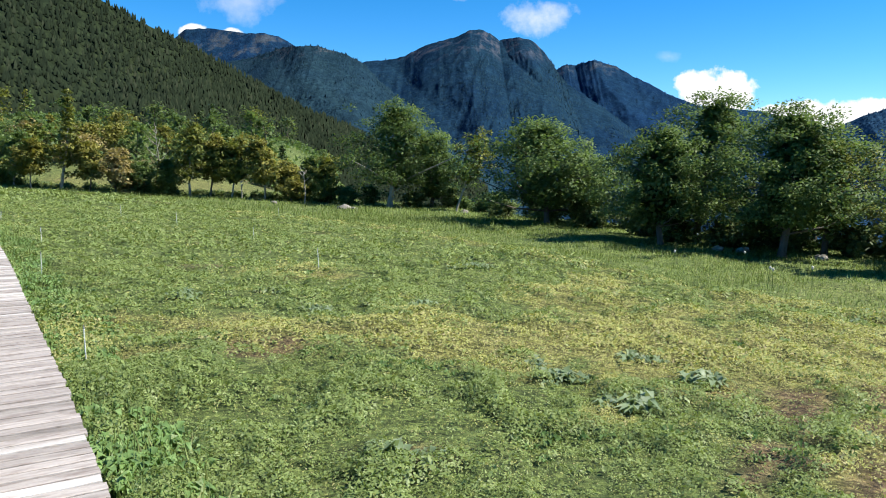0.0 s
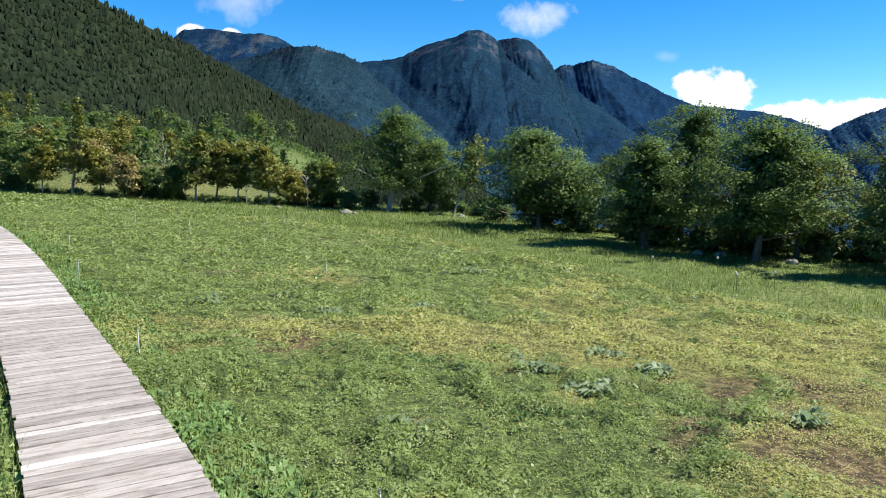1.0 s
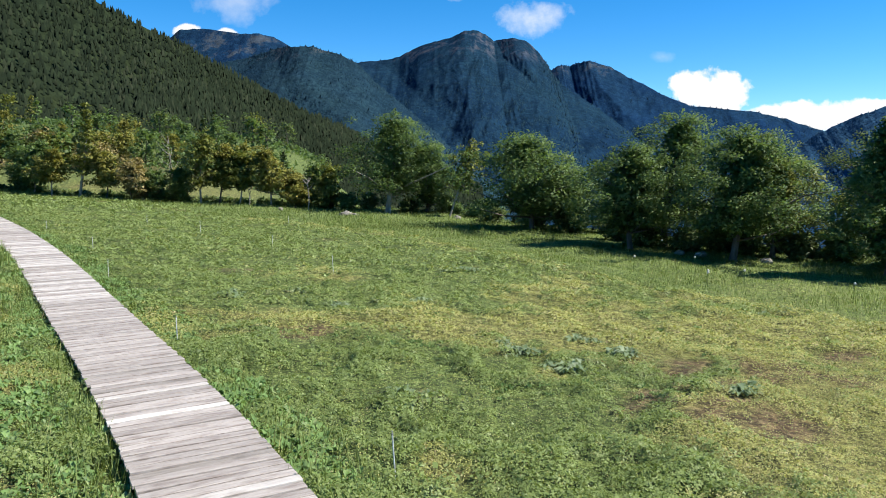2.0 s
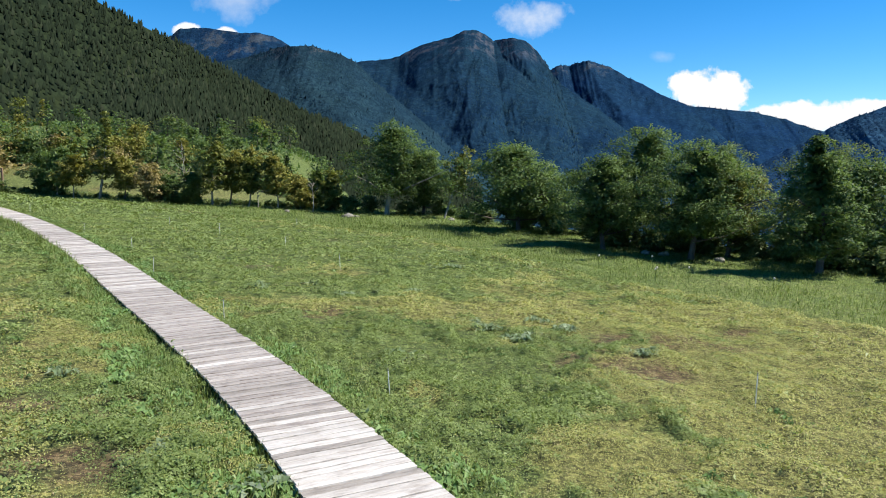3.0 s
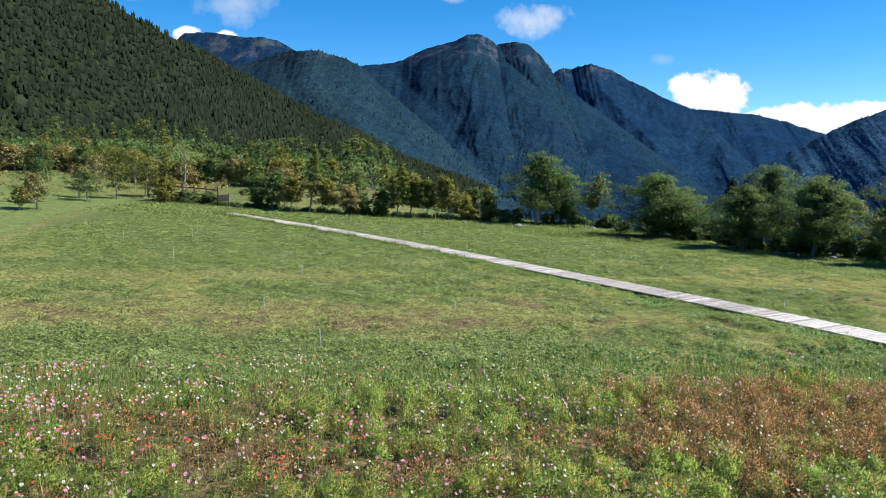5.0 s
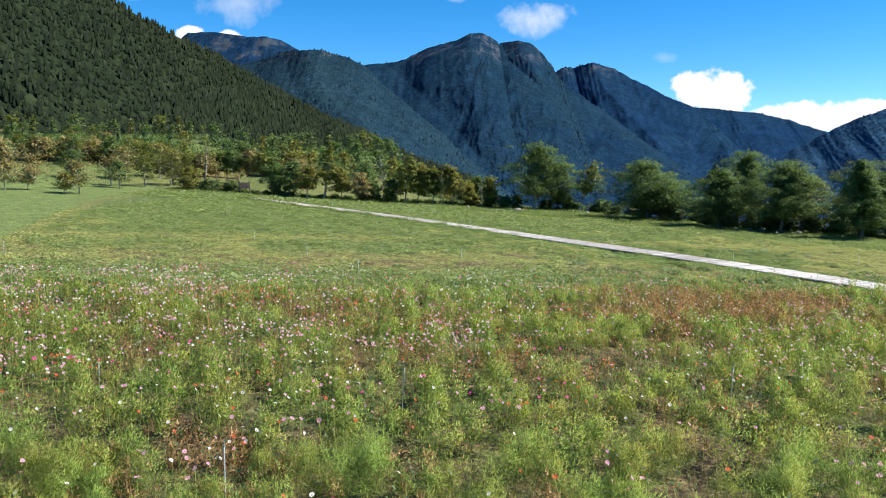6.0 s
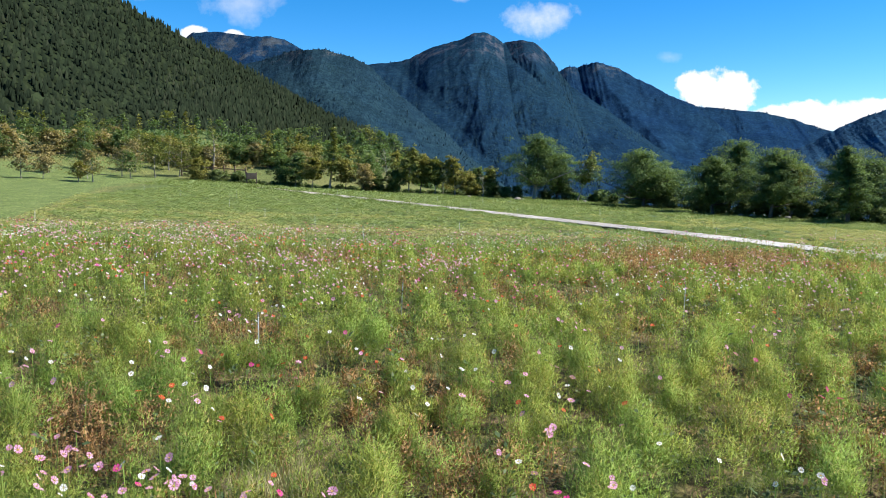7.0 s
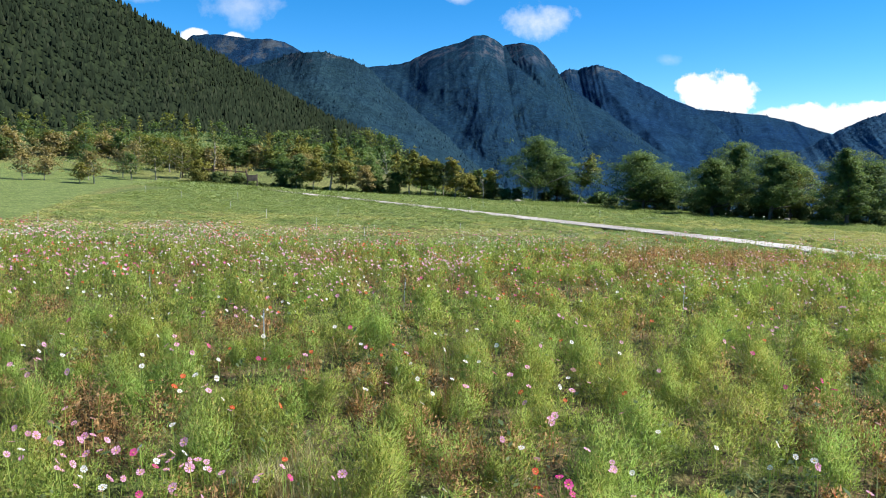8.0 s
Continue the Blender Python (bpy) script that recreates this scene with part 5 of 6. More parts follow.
eyes, stems = [], []
for colour, count, radius in (("pink", 46.0, 0.021), ("white", 30.0, 0.018), ("red", 19.0, 0.019), ("magenta", 6.0, 0.022)):
    c, lean, r = blossoms(colour, count, radius, mrng)
    ring = np.stack([np.cos(np.arange(6) * math.pi / 3), np.sin(np.arange(6) * math.pi / 3), np.zeros(6)], 1)
    eyes.append((c + lean * (r * 0.12)[:, None])[:, None] + ring[None] * (r * 0.26)[:, None, None])
    stems.append(c)
E_ = np.concatenate(eyes).reshape(-1, 3)
YELLOW = solid_mat("flower_eye", (0.55, 0.36, 0.03), (0.68, 0.46, 0.06), scale=60, bump=0.2)
tagged(mesh_object("flower_eyes", E_, np.arange(len(E_)).reshape(-1, 6), YELLOW), label="yellow centres of the cosmos blossoms", category="flowers", kind="stuff")
S_ = np.concatenate(stems)
n = len(S_)
V_, F_ = blades(S_, np.full(n, 0.34), np.full(n, 0.007), np.full(n, math.pi) - 0.25 * mrng.random(n), mrng.random(n) * 6.28)
tagged(mesh_object("flower_stems", V_, F_, COSMOS), label="thin green flower stems", category="flowers", kind="stuff")


# ---- trees and shrubs ----
def tubes(paths, sides=5):
    """Tapered tubes, each a list of (point, radius), in one mesh."""
    V_, F_ = [], []
    for pts in paths:
        p, r = np.array([q for q, _ in pts], float), np.array([q for _, q in pts], float)
        t = np.gradient(p, axis=0)
        t /= np.linalg.norm(t, axis=1, keepdims=True) + 1e-9
        a = np.cross(t, np.array([0.31, 0.95, 0.05]))
        a /= np.linalg.norm(a, axis=1, keepdims=True) + 1e-9
        b = np.cross(t, a)
        start = sum(len(v) for v in V_)
        ang = np.arange(sides) * 2 * np.pi / sides
        V_.append((p[:, None] + r[:, None, None] * (np.cos(ang)[None, :, None] * a[:, None] + np.sin(ang)[None, :, None] * b[:, None])).reshape(-1, 3))
        for i in range(len(p) - 1):
            for k in range(sides):
                n = (k + 1) % sides
                F_.append((start + i * sides + k, start + i * sides + n, start + (i + 1) * sides + n, start + (i + 1) * sides + k))
    return np.concatenate(V_), F_


def crown_radius(shape, t):
    """How wide a crown is at a share t of its height, 0 to 1."""
    if shape == "cone":
        return (1 - t) ** 0.75 * (0.55 + 0.45 * min(1, t * 6))
    if shape == "broad":
        return max(0.0, 1 - ((t - 0.34) / 0.68) ** 2) ** 0.62
    return math.sqrt(max(0.0, 1 - ((t - 0.5) / 0.52) ** 2))


GROUPS = {"broadleaf_tree": "trees along the terrace edge", "understory_shrub": "shrubs under the trees", "backing_shrub": "shrubs under the trees", "dark_conifer": "conifers behind the trees",
          "young_tree": "row of small trees", "green_shrub": "row of small trees", "autumn_shrub": "row of small trees", "hedge_shrub": "hedge along the far edge",
          "orchard_tree": "orchard on the mown slope", "thicket_tree": "thicket above the orchard", "belt_tree": "tree belt behind the field"}


def tree(name, label, x, y, tall, wide, leaf, bark, shape, seed, clear=0.22, clumps=60, leaves=90, size=0.13, lean=(0.0, 0.0), trunk=0.035, category="tree", stems=1, shag=1.0, sink=0.05):
    """A tree or shrub at its place: a trunk with limbs reaching into clumps of leaves, and the crown of those clumps."""
    rng = np.random.default_rng(seed)
    thing = tagged(new(name), label=label, category=category, group=GROUPS.get(name, ""))
    thing.location = (x, y, float(base_z(x, y)) - sink)
    low = tall * clear

    def axis(h):
        s_ = h / tall
        return np.array([lean[0] * s_ * tall + 0.05 * tall * math.sin(3 * s_ + seed), lean[1] * s_ * tall + 0.04 * tall * math.sin(2.3 * s_ + 2 * seed), h])

    centres, radii = [], []
    for k in range(clumps):
        t = (k + rng.random()) / clumps
        h = low + (tall - low) * t * 0.97
        bulge = 1 + 0.40 * math.sin(2 * k * 2.4 + seed + 4 * t) + 0.28 * math.sin(3 * k * 2.4 + 2 * seed + 7 * t) if shape != "cone" else 1.0
        reach = wide / 2 * bulge * crown_radius(shape, t) * (0.62 + 0.42 * rng.random() * shag)
        a = k * 2.4 + rng.normal(0, 0.5)
        rr = reach * (0.45 + 0.55 * math.sqrt(rng.random()))
        centres.append(axis(h) + [rr * math.cos(a), rr * math.sin(a), rng.normal(0, 0.035 * tall) - (0.10 * rr if shape == "cone" else 0.0)])
        radii.append(wide * (0.085 + 0.075 * rng.random() ** 1.5) * (0.75 if shape == "cone" else 1.0) * (1 - 0.3 * t))
    for k in range(0 if shape == "cone" else 7):
        a, q = rng.random() * 6.28, wide * 0.22 * math.sqrt(rng.random())
        lift = tall * (0.85 + 0.12 * rng.random()) - 0.6 * q
        for step_ in (0.0, 0.5, 1.0):
            centres.append(axis(tall) * [1, 1, 0] + [q * (1 - 0.3 * step_) * math.cos(a), q * (1 - 0.3 * step_) * math.sin(a), lift - (1 - step_) * tall * 0.09])
            radii.append(wide * (0.075 - 0.035 * step_))
    clumps = len(centres)
    centres, radii = np.array(centres), np.array(radii)
    paths = []
    for s_ in range(stems):
        off = np.array([0.0, 0.0, 0.0]) if s_ == 0 else np.array([*rng.normal(0, 0.09 * wide, 2), 0.0])
        paths.append([(axis(tall * q) * [1, 1, 1] + off * (1 + q) + [0, 0, -0.1 if q == 0 else 0], max(0.008, tall * trunk * (1 - 0.93 * q) * (1.35 if q == 0 else 1.0))) for q in (0, 0.05, 0.15, 0.3, 0.45, 0.6, 0.75, 0.9)])
    for k in range(0, clumps, max(1, clumps // 13)):
        c = centres[k]
        h0 = max(low * 0.7, c[2] - (0.35 * np.hypot(*(c[:2] - axis(c[2])[:2])) + 0.05 * tall))
        a0 = axis(h0)
        r0 = tall * trunk * 0.42 * (1 - 0.8 * h0 / tall)
        mid = a0 * 0.45 + c * 0.55 + [0, 0, 0.03 * tall * rng.normal()]
        paths.append([(a0, r0), (mid, r0 * 0.6), (c, r0 * 0.22)])
    V_, F_ = tubes(paths)
    mesh_object("trunk", V_, F_, bark, thing, smooth_faces=True)
    share = np.maximum(leaves // 3, (leaves * (0.6 + 0.6 * rng.random(clumps)) * np.minimum(2.0, radii / (0.11 * wide)) ** 1.6).astype(int))
    n = int(share.sum())
    c, r = np.repeat(centres, share, 0), np.repeat(radii, share)
    flat_ = 0.62
    g = rng.standard_normal((n, 3))
    g /= np.linalg.norm(g, axis=1, keepdims=True)
    g *= (rng.random(n) ** 0.45)[:, None] * 1.1
    pos = c + g * r[:, None] * [1.15, 1.15, flat_]
    pos[:, 2] = np.maximum(pos[:, 2], 0.12)
    ln = size * (0.65 + 0.7 * rng.random(n))
    out = unit(pos - axis(low + 0.35 * (tall - low)))
    N_ = np.repeat(unit(unit(g * [1, 1, 1.3]) * 0.7 + out * 0.7 + [0, 0, 0.45] + 0.35 * rng.standard_normal((n, 3))), 4, 0)
    V_, F_ = leaf_quads(pos, ln, ln * 0.72, np.arctan2(g[:, 1], g[:, 0]) + 0.9 * rng.standard_normal(n), 0.5 * rng.standard_normal(n) + 0.15, rng)
    # a thin scatter of larger leaves closes the heart of the crown
    k = max(20, n // 6)
    t = rng.random(k)
    a = rng.random(k) * 6.28
    rr = np.array([crown_radius(shape, v) for v in t]) * wide * 0.25 * np.sqrt(rng.random(k))
    core = np.array([axis(low + (tall - low) * v * 0.9) for v in t]) + np.stack([rr * np.cos(a), rr * np.sin(a), 0 * a], -1)
    core[:, 2] = np.maximum(core[:, 2], 0.12)
    W_, H_ = leaf_quads(core, np.full(k, size * 1.9), np.full(k, size * 1.4), a, rng.standard_normal(k) * 0.7, rng)
    M_ = np.repeat(unit(unit(core - axis(low + 0.35 * (tall - low))) + 0.4 * rng.standard_normal((k, 3))), 4, 0)
    mesh_object("crown", np.concatenate([V_, W_]), np.concatenate([F_, H_ + len(V_)]), leaf, thing, normals=np.concatenate([N_, M_]))
    return thing


GREEN_L = "green broadleaf tree at the field's edge"
BIG = [("broadleaf_tree", "tall rounded green tree with a pale trunk", -3.3, 48.0, 6.9, 5.6, GREEN_LEAF, PALE_BARK, "broad", 0.23, 79, 120),
       ("broadleaf_tree", "dense green tree beside the tall one", -0.9, 49.5, 5.2, 4.6, GREEN_LEAF, BARK, "round", 0.17, 57, 110),
       ("broadleaf_tree", "wide green tree with a dark trunk", 4.9, 36.6, 5.2, 5.6, GREEN_LEAF, BARK, "broad", 0.21, 86, 120),
       ("broadleaf_tree", "low dense green tree behind a wider one", 7.2, 37.6, 3.9, 4.2, GREEN_LEAF, BARK, "round", 0.19, 57, 100),
       ("broadleaf_tree", "green tree with forked dark trunk", 8.4, 27.9, 4.5, 3.9, GREEN_LEAF, BARK, "broad", 0.23, 72, 130),
       ("broadleaf_tree", "taller dark green tree in the row", 10.7, 30.0, 6.0, 4.8, GREEN_LEAF, BARK, "broad", 0.22, 86, 120),
       ("broadleaf_tree", "green tree with light-tipped branches", 11.6, 24.9, 5.1, 4.0, GREEN_LEAF, BARK, "broad", 0.23, 79, 140),
       ("broadleaf_tree", "slim light green tree in the row", 13.6, 26.2, 4.3, 2.8, LIME_LEAF, BARK, "round", 0.23, 50, 110),
       ("broadleaf_tree", "green tree standing alone in grass", 14.6, 20.3, 5.2, 3.9, GREEN_LEAF, BARK, "cone", 0.18, 86, 150),
       ("broadleaf_tree", "dark green tree behind the row", 15.6, 31.5, 5.4, 4.2, SHRUB_DARK, BARK, "round", 0.19, 64, 100),
       ("broadleaf_tree", "dense dark green tree at the row's end", 18.3, 23.0, 4.6, 4.2, GREEN_LEAF, BARK, "round", 0.15, 72, 110),
       ("broadleaf_tree", "dark green tree behind the row", 19.5, 29.0, 5.8, 4.6, SHRUB_DARK, BARK, "round", 0.17, 64, 100)]
for k, (name, label, x, y, tall, wide, leaf, bark, shape, clear, clumps, leaves) in enumerate(BIG):
    tree(name, label, x, y, tall, wide * 1.04, leaf, bark, shape, 100 + k, clear=clear, clumps=int(clumps * 1.6), leaves=int(leaves * (1.15 if y > 33 else 1.45)), size=0.145 if y > 33 else 0.108, trunk=0.030, shag=1.9)
tree("leaning_tree", "slender sparse green tree leaning to one side", 1.0, 46.2, 5.1, 2.6, LIME_LEAF, PALE_BARK, "round", 131, clear=0.38, clumps=34, leaves=70, size=0.16, lean=(0.22, 0.0), trunk=0.016, shag=1.6)
tree("dark_conifer", "dark conifer behind the green trees", 17.5, 39.0, 7.6, 3.2, NEEDLE, BARK, "cone", 132, clear=0.08, clumps=80, leaves=90, size=0.18, trunk=0.02)
tree("dark_conifer", "dark conifer behind the green trees", 21.5, 33.0, 7.0, 3.0, NEEDLE, BARK, "cone", 133, clear=0.08, clumps=80, leaves=90, size=0.18, trunk=0.02)
tree("dark_conifer", "dark conifer behind the green trees", 12.5, 40.0, 6.6, 3.4, NEEDLE, BARK, "cone", 134, clear=0.08, clumps=70, leaves=90, size=0.18, trunk=0.02)

# undergrowth below and behind the row of trees
urng = random.Random(9)
UNDER = [(-6.4, 49.2, 1.7, 2.6), (-5.0, 50.5, 1.9, 2.6), (-2.0, 49.4, 1.4, 2.4), (1.2, 49.0, 1.2, 2.2), (2.8, 47.0, 1.1, 2.2), (3.4, 41.5, 1.4, 2.4), (5.8, 39.8, 1.7, 2.6), (7.2, 35.2, 1.6, 2.4), (9.0, 32.6, 1.8, 2.6),
         (9.4, 29.6, 1.5, 2.2), (10.6, 27.6, 1.5, 2.2), (12.4, 28.4, 1.8, 2.6), (13.2, 27.8, 1.5, 2.4), (14.6, 25.8, 1.5, 2.2), (15.8, 25.2, 1.7, 2.4), (16.4, 22.6, 1.4, 2.2), (17.2, 20.6, 1.5, 2.4), (18.8, 18.4, 1.6, 2.6), (20.5, 20.0, 2.2, 3.0), (16.9, 18.6, 0.9, 1.7)]
for k, (x, y, tall, wide) in enumerate(UNDER):
    tree("understory_shrub", "dark green shrub under the trees", x, y, tall * 0.72, wide * 0.85, SHRUB_DARK if k % 3 else GREEN_LEAF, BARK, "round", 200 + k, clear=0.05, clumps=30, leaves=60, size=0.14, trunk=0.02, category="shrub", stems=3)

for k in range(11):
    q = (k + urng.uniform(-0.25, 0.25)) / 10
    x, y = float(np.interp(q, [0, 0.3, 0.6, 1], [0.5, 7.6, 12.8, 22.5])), float(np.interp(q, [0, 0.3, 0.6, 1], [50.5, 40.0, 31.5, 22.5]))
    tree("backing_shrub", "dark green shrub standing behind the trees", x, y, urng.uniform(1.4, 2.3), urng.uniform(2.2, 3.2), (SHRUB_DARK, GREEN_LEAF)[k % 2], BARK, "round", 240 + k, clear=0.04, clumps=34, leaves=44, size=0.17, trunk=0.02, category="shrub", stems=3)

# the row of small trees along the far edge of the field
ROW = [("young_tree", "small yellow-green tree with thin trunk", -26.8, 48.4, 3.3, 2.6, GOLD_LEAF, PALE_BARK, "broad", 0.34), ("larch", "slender tall yellow-green larch", -25.1, 49.2, 6.6, 2.5, LIME_LEAF, PALE_BARK, "cone", 0.26),
       ("young_tree", "small tree with orange-tinged leaves", -23.7, 49.4, 3.4, 2.8, GOLD_LEAF, BARK, "broad", 0.28), ("autumn_shrub", "rust-orange leafy shrub in the row", -21.4, 49.0, 3.0, 2.6, RUST_LEAF, BARK, "round", 0.08),
       ("green_shrub", "low green shrub in the row", -20.2, 49.6, 2.2, 2.4, GREEN_LEAF, BARK, "round", 0.05), ("green_shrub", "low yellow-green shrub in the row", -18.2, 48.9, 2.5, 2.4, LIME_LEAF, BARK, "round", 0.08),
       ("young_tree", "yellow-green pointed tree in the row", -16.5, 48.8, 5.0, 2.9, LIME_LEAF, PALE_BARK, "broad", 0.25), ("young_tree", "green tree with thin dark trunk", -15.4, 49.6, 4.3, 2.6, GOLD_LEAF, BARK, "broad", 0.30),
       ("young_tree", "yellow-green tree with slim trunk", -14.0, 48.8, 3.9, 2.5, LIME_LEAF, PALE_BARK, "round", 0.32), ("young_tree", "round yellow-green tree with pale trunk", -12.0, 48.9, 4.2, 2.9, GOLD_LEAF, PALE_BARK, "broad", 0.30),
       ("green_shrub", "small yellow-green shrub in the row", -10.2, 49.2, 2.6, 2.2, GOLD_LEAF, BARK, "round", 0.12), ("flowering_shrub", "green shrub with pale flower heads", -7.8, 50.2, 3.1, 2.6, LIME_LEAF, BARK, "round", 0.08),
       ("green_shrub", "dark green shrub behind the row", -9.3, 52.0, 3.2, 2.8, GREEN_LEAF, BARK, "round", 0.06), ("young_tree", "small green tree by the boardwalk's end", -29.0, 50.4, 3.8, 3.0, GREEN_LEAF, PALE_BARK, "broad", 0.2),
       ("green_shrub", "dense green shrub beside the notice board", -31.0, 51.5, 3.6, 3.2, GREEN_LEAF, BARK, "round", 0.06), ("green_shrub", "low dark shrub in the hedge", -36.0, 52.3, 1.2, 2.6, SHRUB_DARK, BARK, "round", 0.05),
       ("green_shrub", "low dark shrub in the hedge", -38.2, 52.0, 1.3, 2.6, SHRUB_DARK, BARK, "round", 0.05), ("autumn_shrub", "yellowing shrub at the fence", -40.2, 51.6, 2.5, 2.9, GOLD_LEAF, BARK, "round", 0.08)]
for k, (name, label, x, y, tall, wide, leaf, bark, shape, clear) in enumerate(ROW):
    tree(name, label, x, y, tall, wide, leaf, bark, shape, 300 + k, clear=clear, clumps=46, leaves=75, size=0.17, trunk=0.017, shag=1.4, category="shrub" if "shrub" in name else "tree", stems=2 if "shrub" in name else 1)

# dark low hedge along the far edge
for k in range(19):
    x = -34.6 + k * 1.45 + urng.uniform(-0.3, 0.3)
    tree("hedge_shrub", "low dark hedge shrub along the field's far edge", x, 50.9 + urng.uniform(-0.3, 0.5), urng.uniform(0.32, 0.5), 1.7, SHRUB_DARK, BARK, "round", 340 + k, clear=0.03, clumps=18, leaves=36, size=0.17, trunk=0.015, category="hedge", stems=1)

# bare and pale thin trunks in the row
for k, (x, y, tall) in enumerate([(-19.3, 50.2, 4.4), (-8.9, 47.4, 2.2), (-13.1, 48.0, 1.3)]):
    rng = random.Random(50 + k)
    thing = tagged(new("bare_tree"), label="leafless pale thin-stemmed tree", category="tree")
    thing.location = (x, y, float(base_z(x, y)) - 0.05)
    paths = [[((0.03 * tall * math.sin(q * 4), 0.02 * tall * math.cos(q * 3), tall * q), 0.05 * (1 - 0.85 * q)) for q in (0, 0.25, 0.5, 0.75, 1.0)]]
    for n in range(9):
        h, a, l = tall * rng.uniform(0.45, 0.95), rng.uniform(0, 6.28), tall * rng.uniform(0.10, 0.22)
        paths.append([((0, 0, h), 0.022), ((l * 0.5 * math.cos(a), l * 0.5 * math.sin(a), h + l * 0.35), 0.014), ((l * math.cos(a), l * math.sin(a), h + l), 0.005)])
    V_, F_ = tubes(paths, 5)
    mesh_object("trunk", V_, F_, PALE_BARK, thing, smooth_faces=True)

# orchard on the mown slope
ORCHARD = [(-49.8, 34.2, 2.6, RUST_LEAF), (-48.8, 36.0, 2.3, RUST_LEAF), (-44.6, 33.6, 1.9, GOLD_LEAF), (-44.1, 34.8, 3.0, RUST_LEAF), (-47.2, 40.5, 2.6, GREEN_LEAF), (-45.5, 46.5, 3.0, GREEN_LEAF), (-44.8, 51.4, 3.8, LIME_LEAF), (-47.4, 49.2, 3.4, RUST_LEAF),
           (-43.2, 54.5, 4.2, LIME_LEAF), (-49.0, 55.5, 4.0, RUST_LEAF), (-52.5, 52.0, 3.4, GREEN_LEAF), (-53.0, 44.5, 2.9, RUST_LEAF), (-56.5, 60.0, 4.2, GREEN_LEAF), (-46.5, 60.5, 4.6, GOLD_LEAF), (-51.5, 63.0, 4.5, LIME_LEAF), (-41.5, 60.5, 6.6, LIME_LEAF)]
for k, (x, y, tall, leaf) in enumerate(ORCHARD):
    shape = "cone" if tall > 6 else "broad"
    tree("orchard_tree", "small orchard tree with thinning autumn leaves on mown grass", x, y, tall, tall * (0.45 if tall > 6 else 0.95), leaf, PALE_BARK, shape, 400 + k, clear=0.30, clumps=34, leaves=34, size=0.14, trunk=0.020, shag=1.6)

carpet("slope_scrub", (-62, -7, 54, 78), 13, 0.34, GREEN_LEAF, lambda x, y: (y > np.interp(x, [-62, -50, -34, -26, -8], [66, 70, 66, 63, 62])) * smooth(0.34, 0.48, vnoise(x, y, 5.0, 91.0)), "low green scrub on the slope behind the row", wrng, rise=0.9)
carpet("slope_scrub", (-110, -7, 78, 124), 4, 0.55, GREEN_LEAF, lambda x, y: smooth(0.30, 0.44, vnoise(x, y, 6.0, 91.0)), "low green scrub under the belt of trees", wrng, rise=1.0)
carpet("dry_scrub", (-70, -24, 50, 70), 9, 0.30, RUST_LEAF, lambda x, y: (y > np.interp(x, [-70, -62, -50, -34, -26], [50, 57, 64, 57.5, 56])) * smooth(0.40, 0.60, vnoise(x, y, 5.0, 17.0)), "dry reddish-brown scrub at the thicket's foot", wrng, rise=0.5)

# autumn thicket above the orchard
trng = random.Random(31)
for k in range(42):
    q = (k + trng.uniform(-0.3, 0.3)) / 41
    x = float(np.interp(q, [0, 0.35, 0.65, 1], [-80, -66, -52, -30])) + trng.uniform(-1, 1)
    y = float(np.interp(q, [0, 0.35, 0.65, 1], [44, 58, 68, 64])) + trng.choice((-1.5, 2.0)) + trng.uniform(-1, 1)
    leaf = trng.choice((GREEN_LEAF, RUST_LEAF, GOLD_LEAF, LIME_LEAF, SHRUB_DARK, RUST_LEAF))
    tree("thicket_tree", "dense autumn-tinted tree in the thicket above the orchard" if leaf in (RUST_LEAF, GOLD_LEAF) else "dense green tree in the thicket above the orchard", x, y, trng.uniform(2.5, 3.6), trng.uniform(3.4, 4.6), leaf, BARK, "broad", 700 + k, clear=0.12, clumps=40, leaves=34, size=0.24, trunk=0.02, shag=1.3, stems=2)

# the belt of taller trees behind, up the slope
BELT_LEAF = [GREEN_LEAF, GREEN_LEAF, NEEDLE, GREEN_LEAF, LIME_LEAF, GREEN_LEAF, GOLD_LEAF, SHRUB_DARK]
brng = random.Random(77)
n_belt = 0
for row, (y0, count, x0, x1, h0, h1) in enumerate([(68, 26, -56, -8, 4.0, 5.4), (78, 20, -84, -9, 4.2, 6.0), (90, 24, -98, -10, 4.6, 6.4), (108, 26, -118, -11, 5.0, 7.6)]):
    for k in range(count):
        x = x0 + (x1 - x0) * (k + brng.uniform(0.1, 0.9)) / count
        y = y0 + brng.uniform(-4, 4)
        tall = brng.uniform(h0, h1) * 0.68
        leaf = BELT_LEAF[brng.randrange(8)]
        if row == 1 and x < -52:
            leaf, tall = (GOLD_LEAF, RUST_LEAF, GREEN_LEAF, LIME_LEAF)[k % 4], tall * 0.75
        cone = leaf is NEEDLE or brng.random() < 0.2
        label = "dark green conifer in the tree belt behind the field" if leaf is NEEDLE else "autumn-tinted tree in the belt behind the field" if leaf in (GOLD_LEAF, RUST_LEAF) else "green tree in the belt behind the field"
        tree("belt_tree", label, x, y, tall, tall * (0.5 if cone else 0.95), leaf, BARK, "cone" if cone else "round", 500 + n_belt, clear=0.08, clumps=30, leaves=22 if row < 2 else 15, size=0.05 * tall + 0.08, trunk=0.02, shag=1.5)
        n_belt += 1


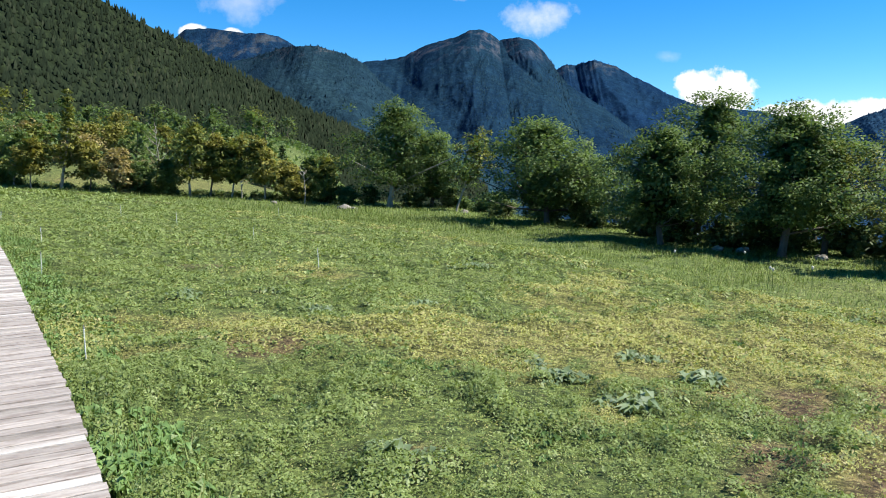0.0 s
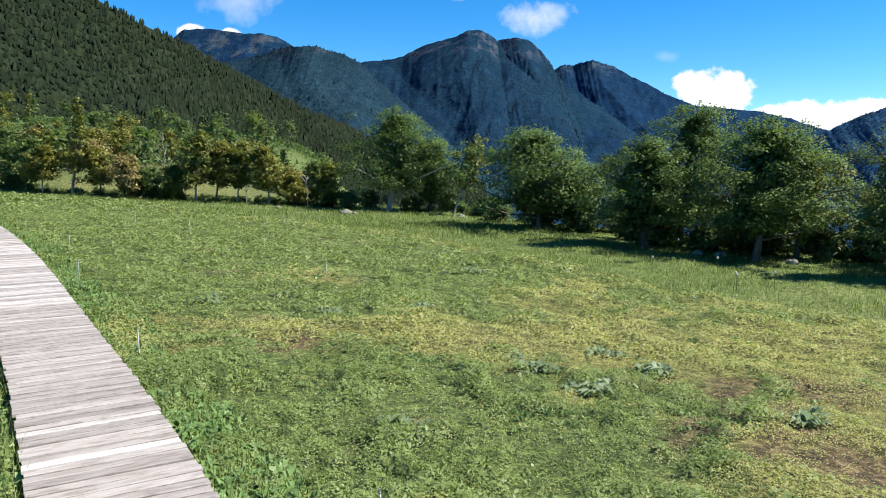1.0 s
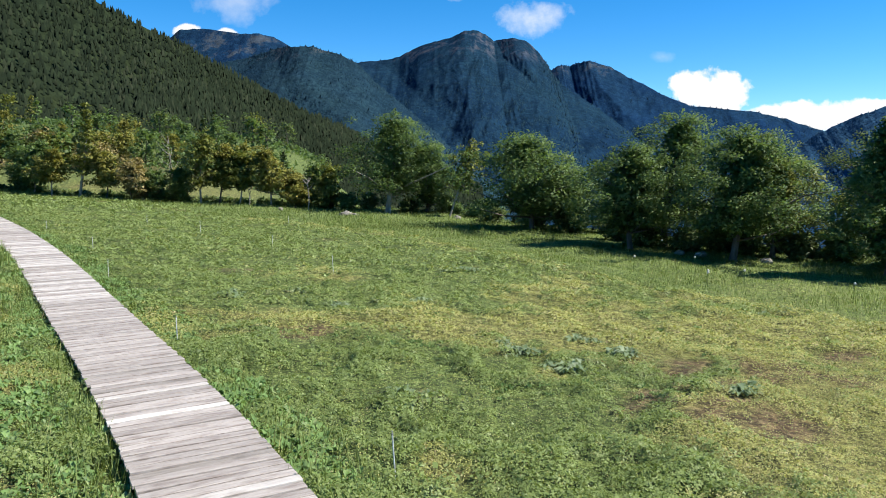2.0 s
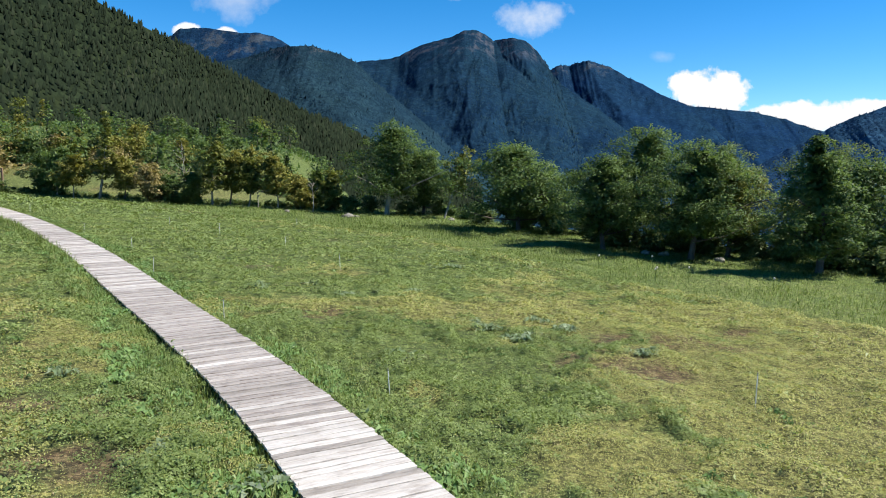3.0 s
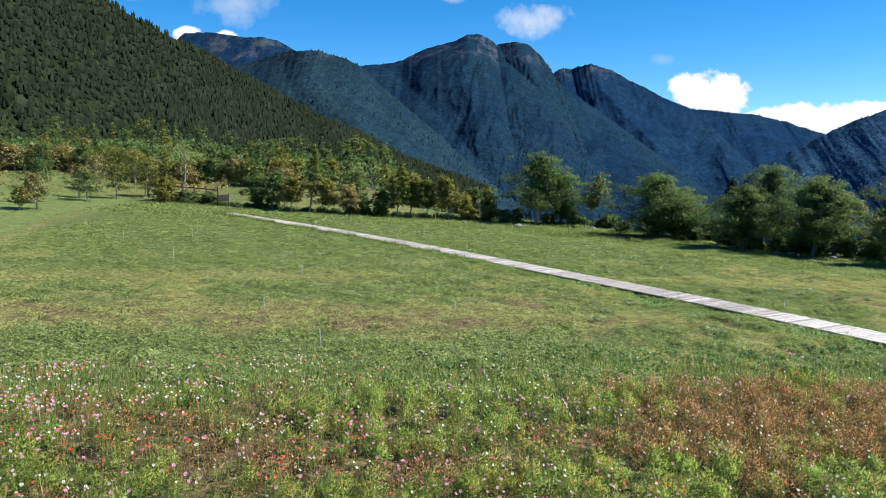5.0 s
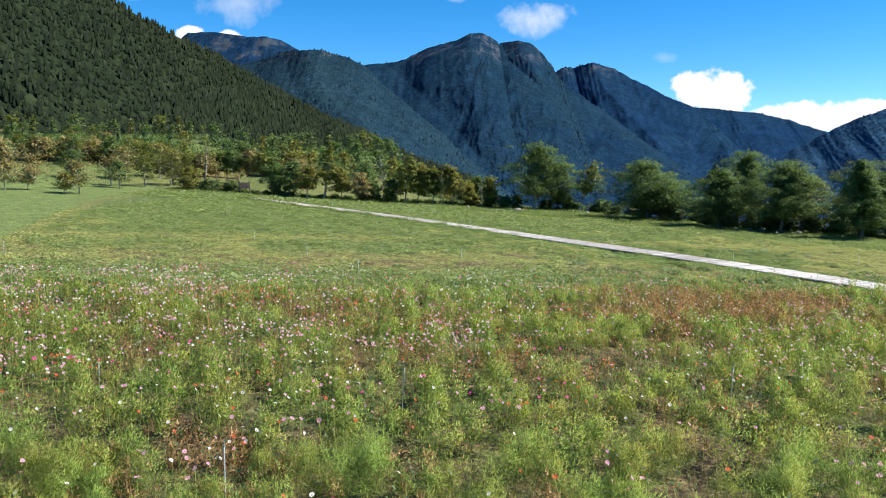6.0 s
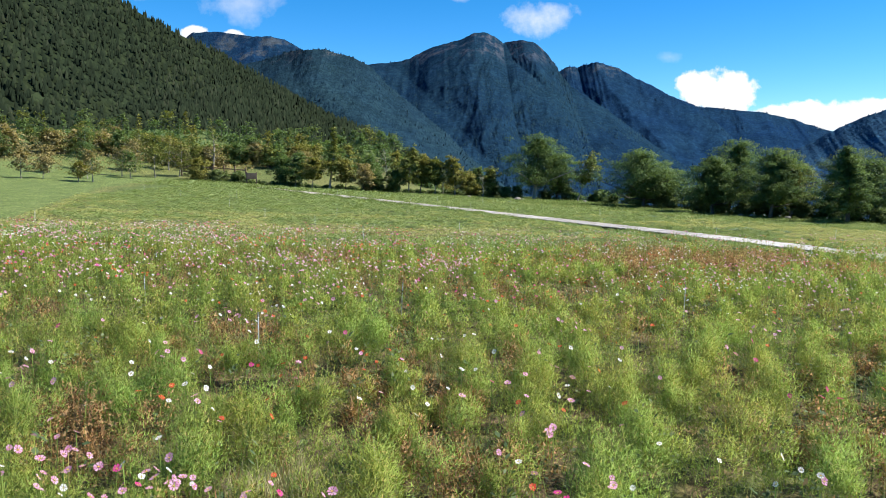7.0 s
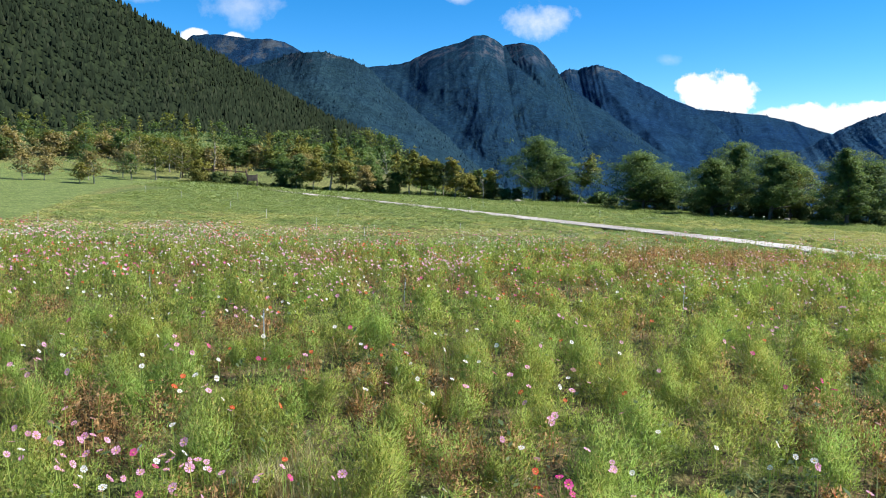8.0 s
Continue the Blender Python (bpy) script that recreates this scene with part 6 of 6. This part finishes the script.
# ---- fence, board, stones and thistles ----
def box_bm(sx_, sy_, sz_, bevel=0.012):
    bm = bmesh.new()
    bmesh.ops.create_cube(bm, size=1.0, matrix=Matrix.Diagonal((sx_, sy_, sz_, 1)))
    bmesh.ops.bevel(bm, geom=bm.edges[:], offset=bevel, segments=1, affect="EDGES")
    return bm


fence = tagged(new("rail_fence"), label="brown wooden post-and-rail fence above the hedge", category="fence")
f0, f1, n_posts = np.array((-35.6, 54.2)), np.array((-43.4, 55.6)), 7
fence.location = (*f0, float(base_z(*f0)))
step = (f1 - f0) / (n_posts - 1)
yaw = math.degrees(math.atan2(step[1], step[0]))
for k in range(n_posts):
    q = f0 + step * k
    z = float(base_z(*q)) - fence.location.z
    ob = part("post", box_bm(0.14, 0.14, 1.75, 0.02), FENCE_WOOD, fence)
    ob.matrix_basis = pose(*(step * k), z + 0.62, prng.uniform(-2, 2), prng.uniform(-2, 2), yaw)
    if k < n_posts - 1:
        mid = step * (k + 0.5)
        zz = 0.5 * (z + float(base_z(*(q + step))) - fence.location.z)
        for h in (0.55, 1.15):
            ob = part("rail", box_bm(float(np.linalg.norm(step)) * 1.02, 0.05, 0.12), FENCE_WOOD, fence)
            ob.matrix_basis = pose(*mid, zz + h, 0, math.degrees(math.atan2(float(base_z(*q) - base_z(*(q + step))), float(np.linalg.norm(step)))), yaw)

board = tagged(new("notice_board"), label="dark brown wooden board at the boardwalk's far end", category="board")
board.matrix_basis = pose(-33.5, 48.6, float(base_z(-33.5, 48.6)), 0, 0, 12)
part("panel", box_bm(1.0, 0.10, 0.62), BEAM, board).location = (0, 0, 0.95)
for sx_ in (-0.5, 0.5):
    part("post", box_bm(0.12, 0.12, 1.50), BEAM, board).location = (sx_, 0.112, 0.63)


def stone(x, y, r, seed):
    rng = random.Random(seed)
    bm = bmesh.new()
    bmesh.ops.create_icosphere(bm, subdivisions=2, radius=r)
    for v in bm.verts:
        f = 1 + 0.35 * noise.noise(v.co * (1.6 / r) + Vector((seed, 0, 0)))
        v.co = Vector((v.co.x * f * 1.3, v.co.y * f, v.co.z * f * 0.65))
    me = bpy.data.meshes.new("stone")
    bm.to_mesh(me)
    bm.free()
    me.materials.append(ROCK)
    ob = new("stone", me)
    ob.matrix_basis = pose(x, y, float(base_z(x, y)) + r * 0.28, 0, 0, rng.uniform(0, 360))
    return tagged(ob, label="pale field stone half sunk in grass", category="stone", group="stones at the field's edge")


for k, (x, y, r) in enumerate([(-5.7, 42.6, 0.34), (-5.2, 42.9, 0.22), (-10.4, 45.5, 0.20), (1.3, 44.3, 0.24), (10.6, 25.9, 0.22), (12.5, 24.2, 0.20), (9.9, 26.4, 0.18)]):
    stone(x, y, r, k + 1)

SEED_HEAD = solid_mat("seed_fluff", (0.42, 0.38, 0.30), (0.60, 0.56, 0.48), scale=30, bump=0.5)
thistle = tagged(new("thistle"), label="tall thistle with a pale round seed head in the grass", category="thistle", group="thistles in the tall grass")
part("stem", lathe(bmesh.new(), [(0.010, -0.05), (0.008, 0.25), (0.006, 0.48)], 6), GRASS, thistle)
part("seed_head", lathe(bmesh.new(), [(0.010, 0.47), (0.028, 0.49), (0.036, 0.515), (0.026, 0.54), (0.010, 0.555)], 8), SEED_HEAD, thistle, "pale fluffy seed head")
for n, (x, y) in enumerate([(6.4, 20.3), (8.6, 20.8), (7.6, 17.1), (7.4, 16.4), (8.9, 17.6), (9.3, 27.0), (10.6, 15.0)]):
    m = pose(x, y, float(ground_z([x], [y])[0]), prng.uniform(-8, 8), prng.uniform(-8, 8), 0)
    if n == 0:
        thistle.matrix_basis = m
    else:
        copy_thing(thistle, m)
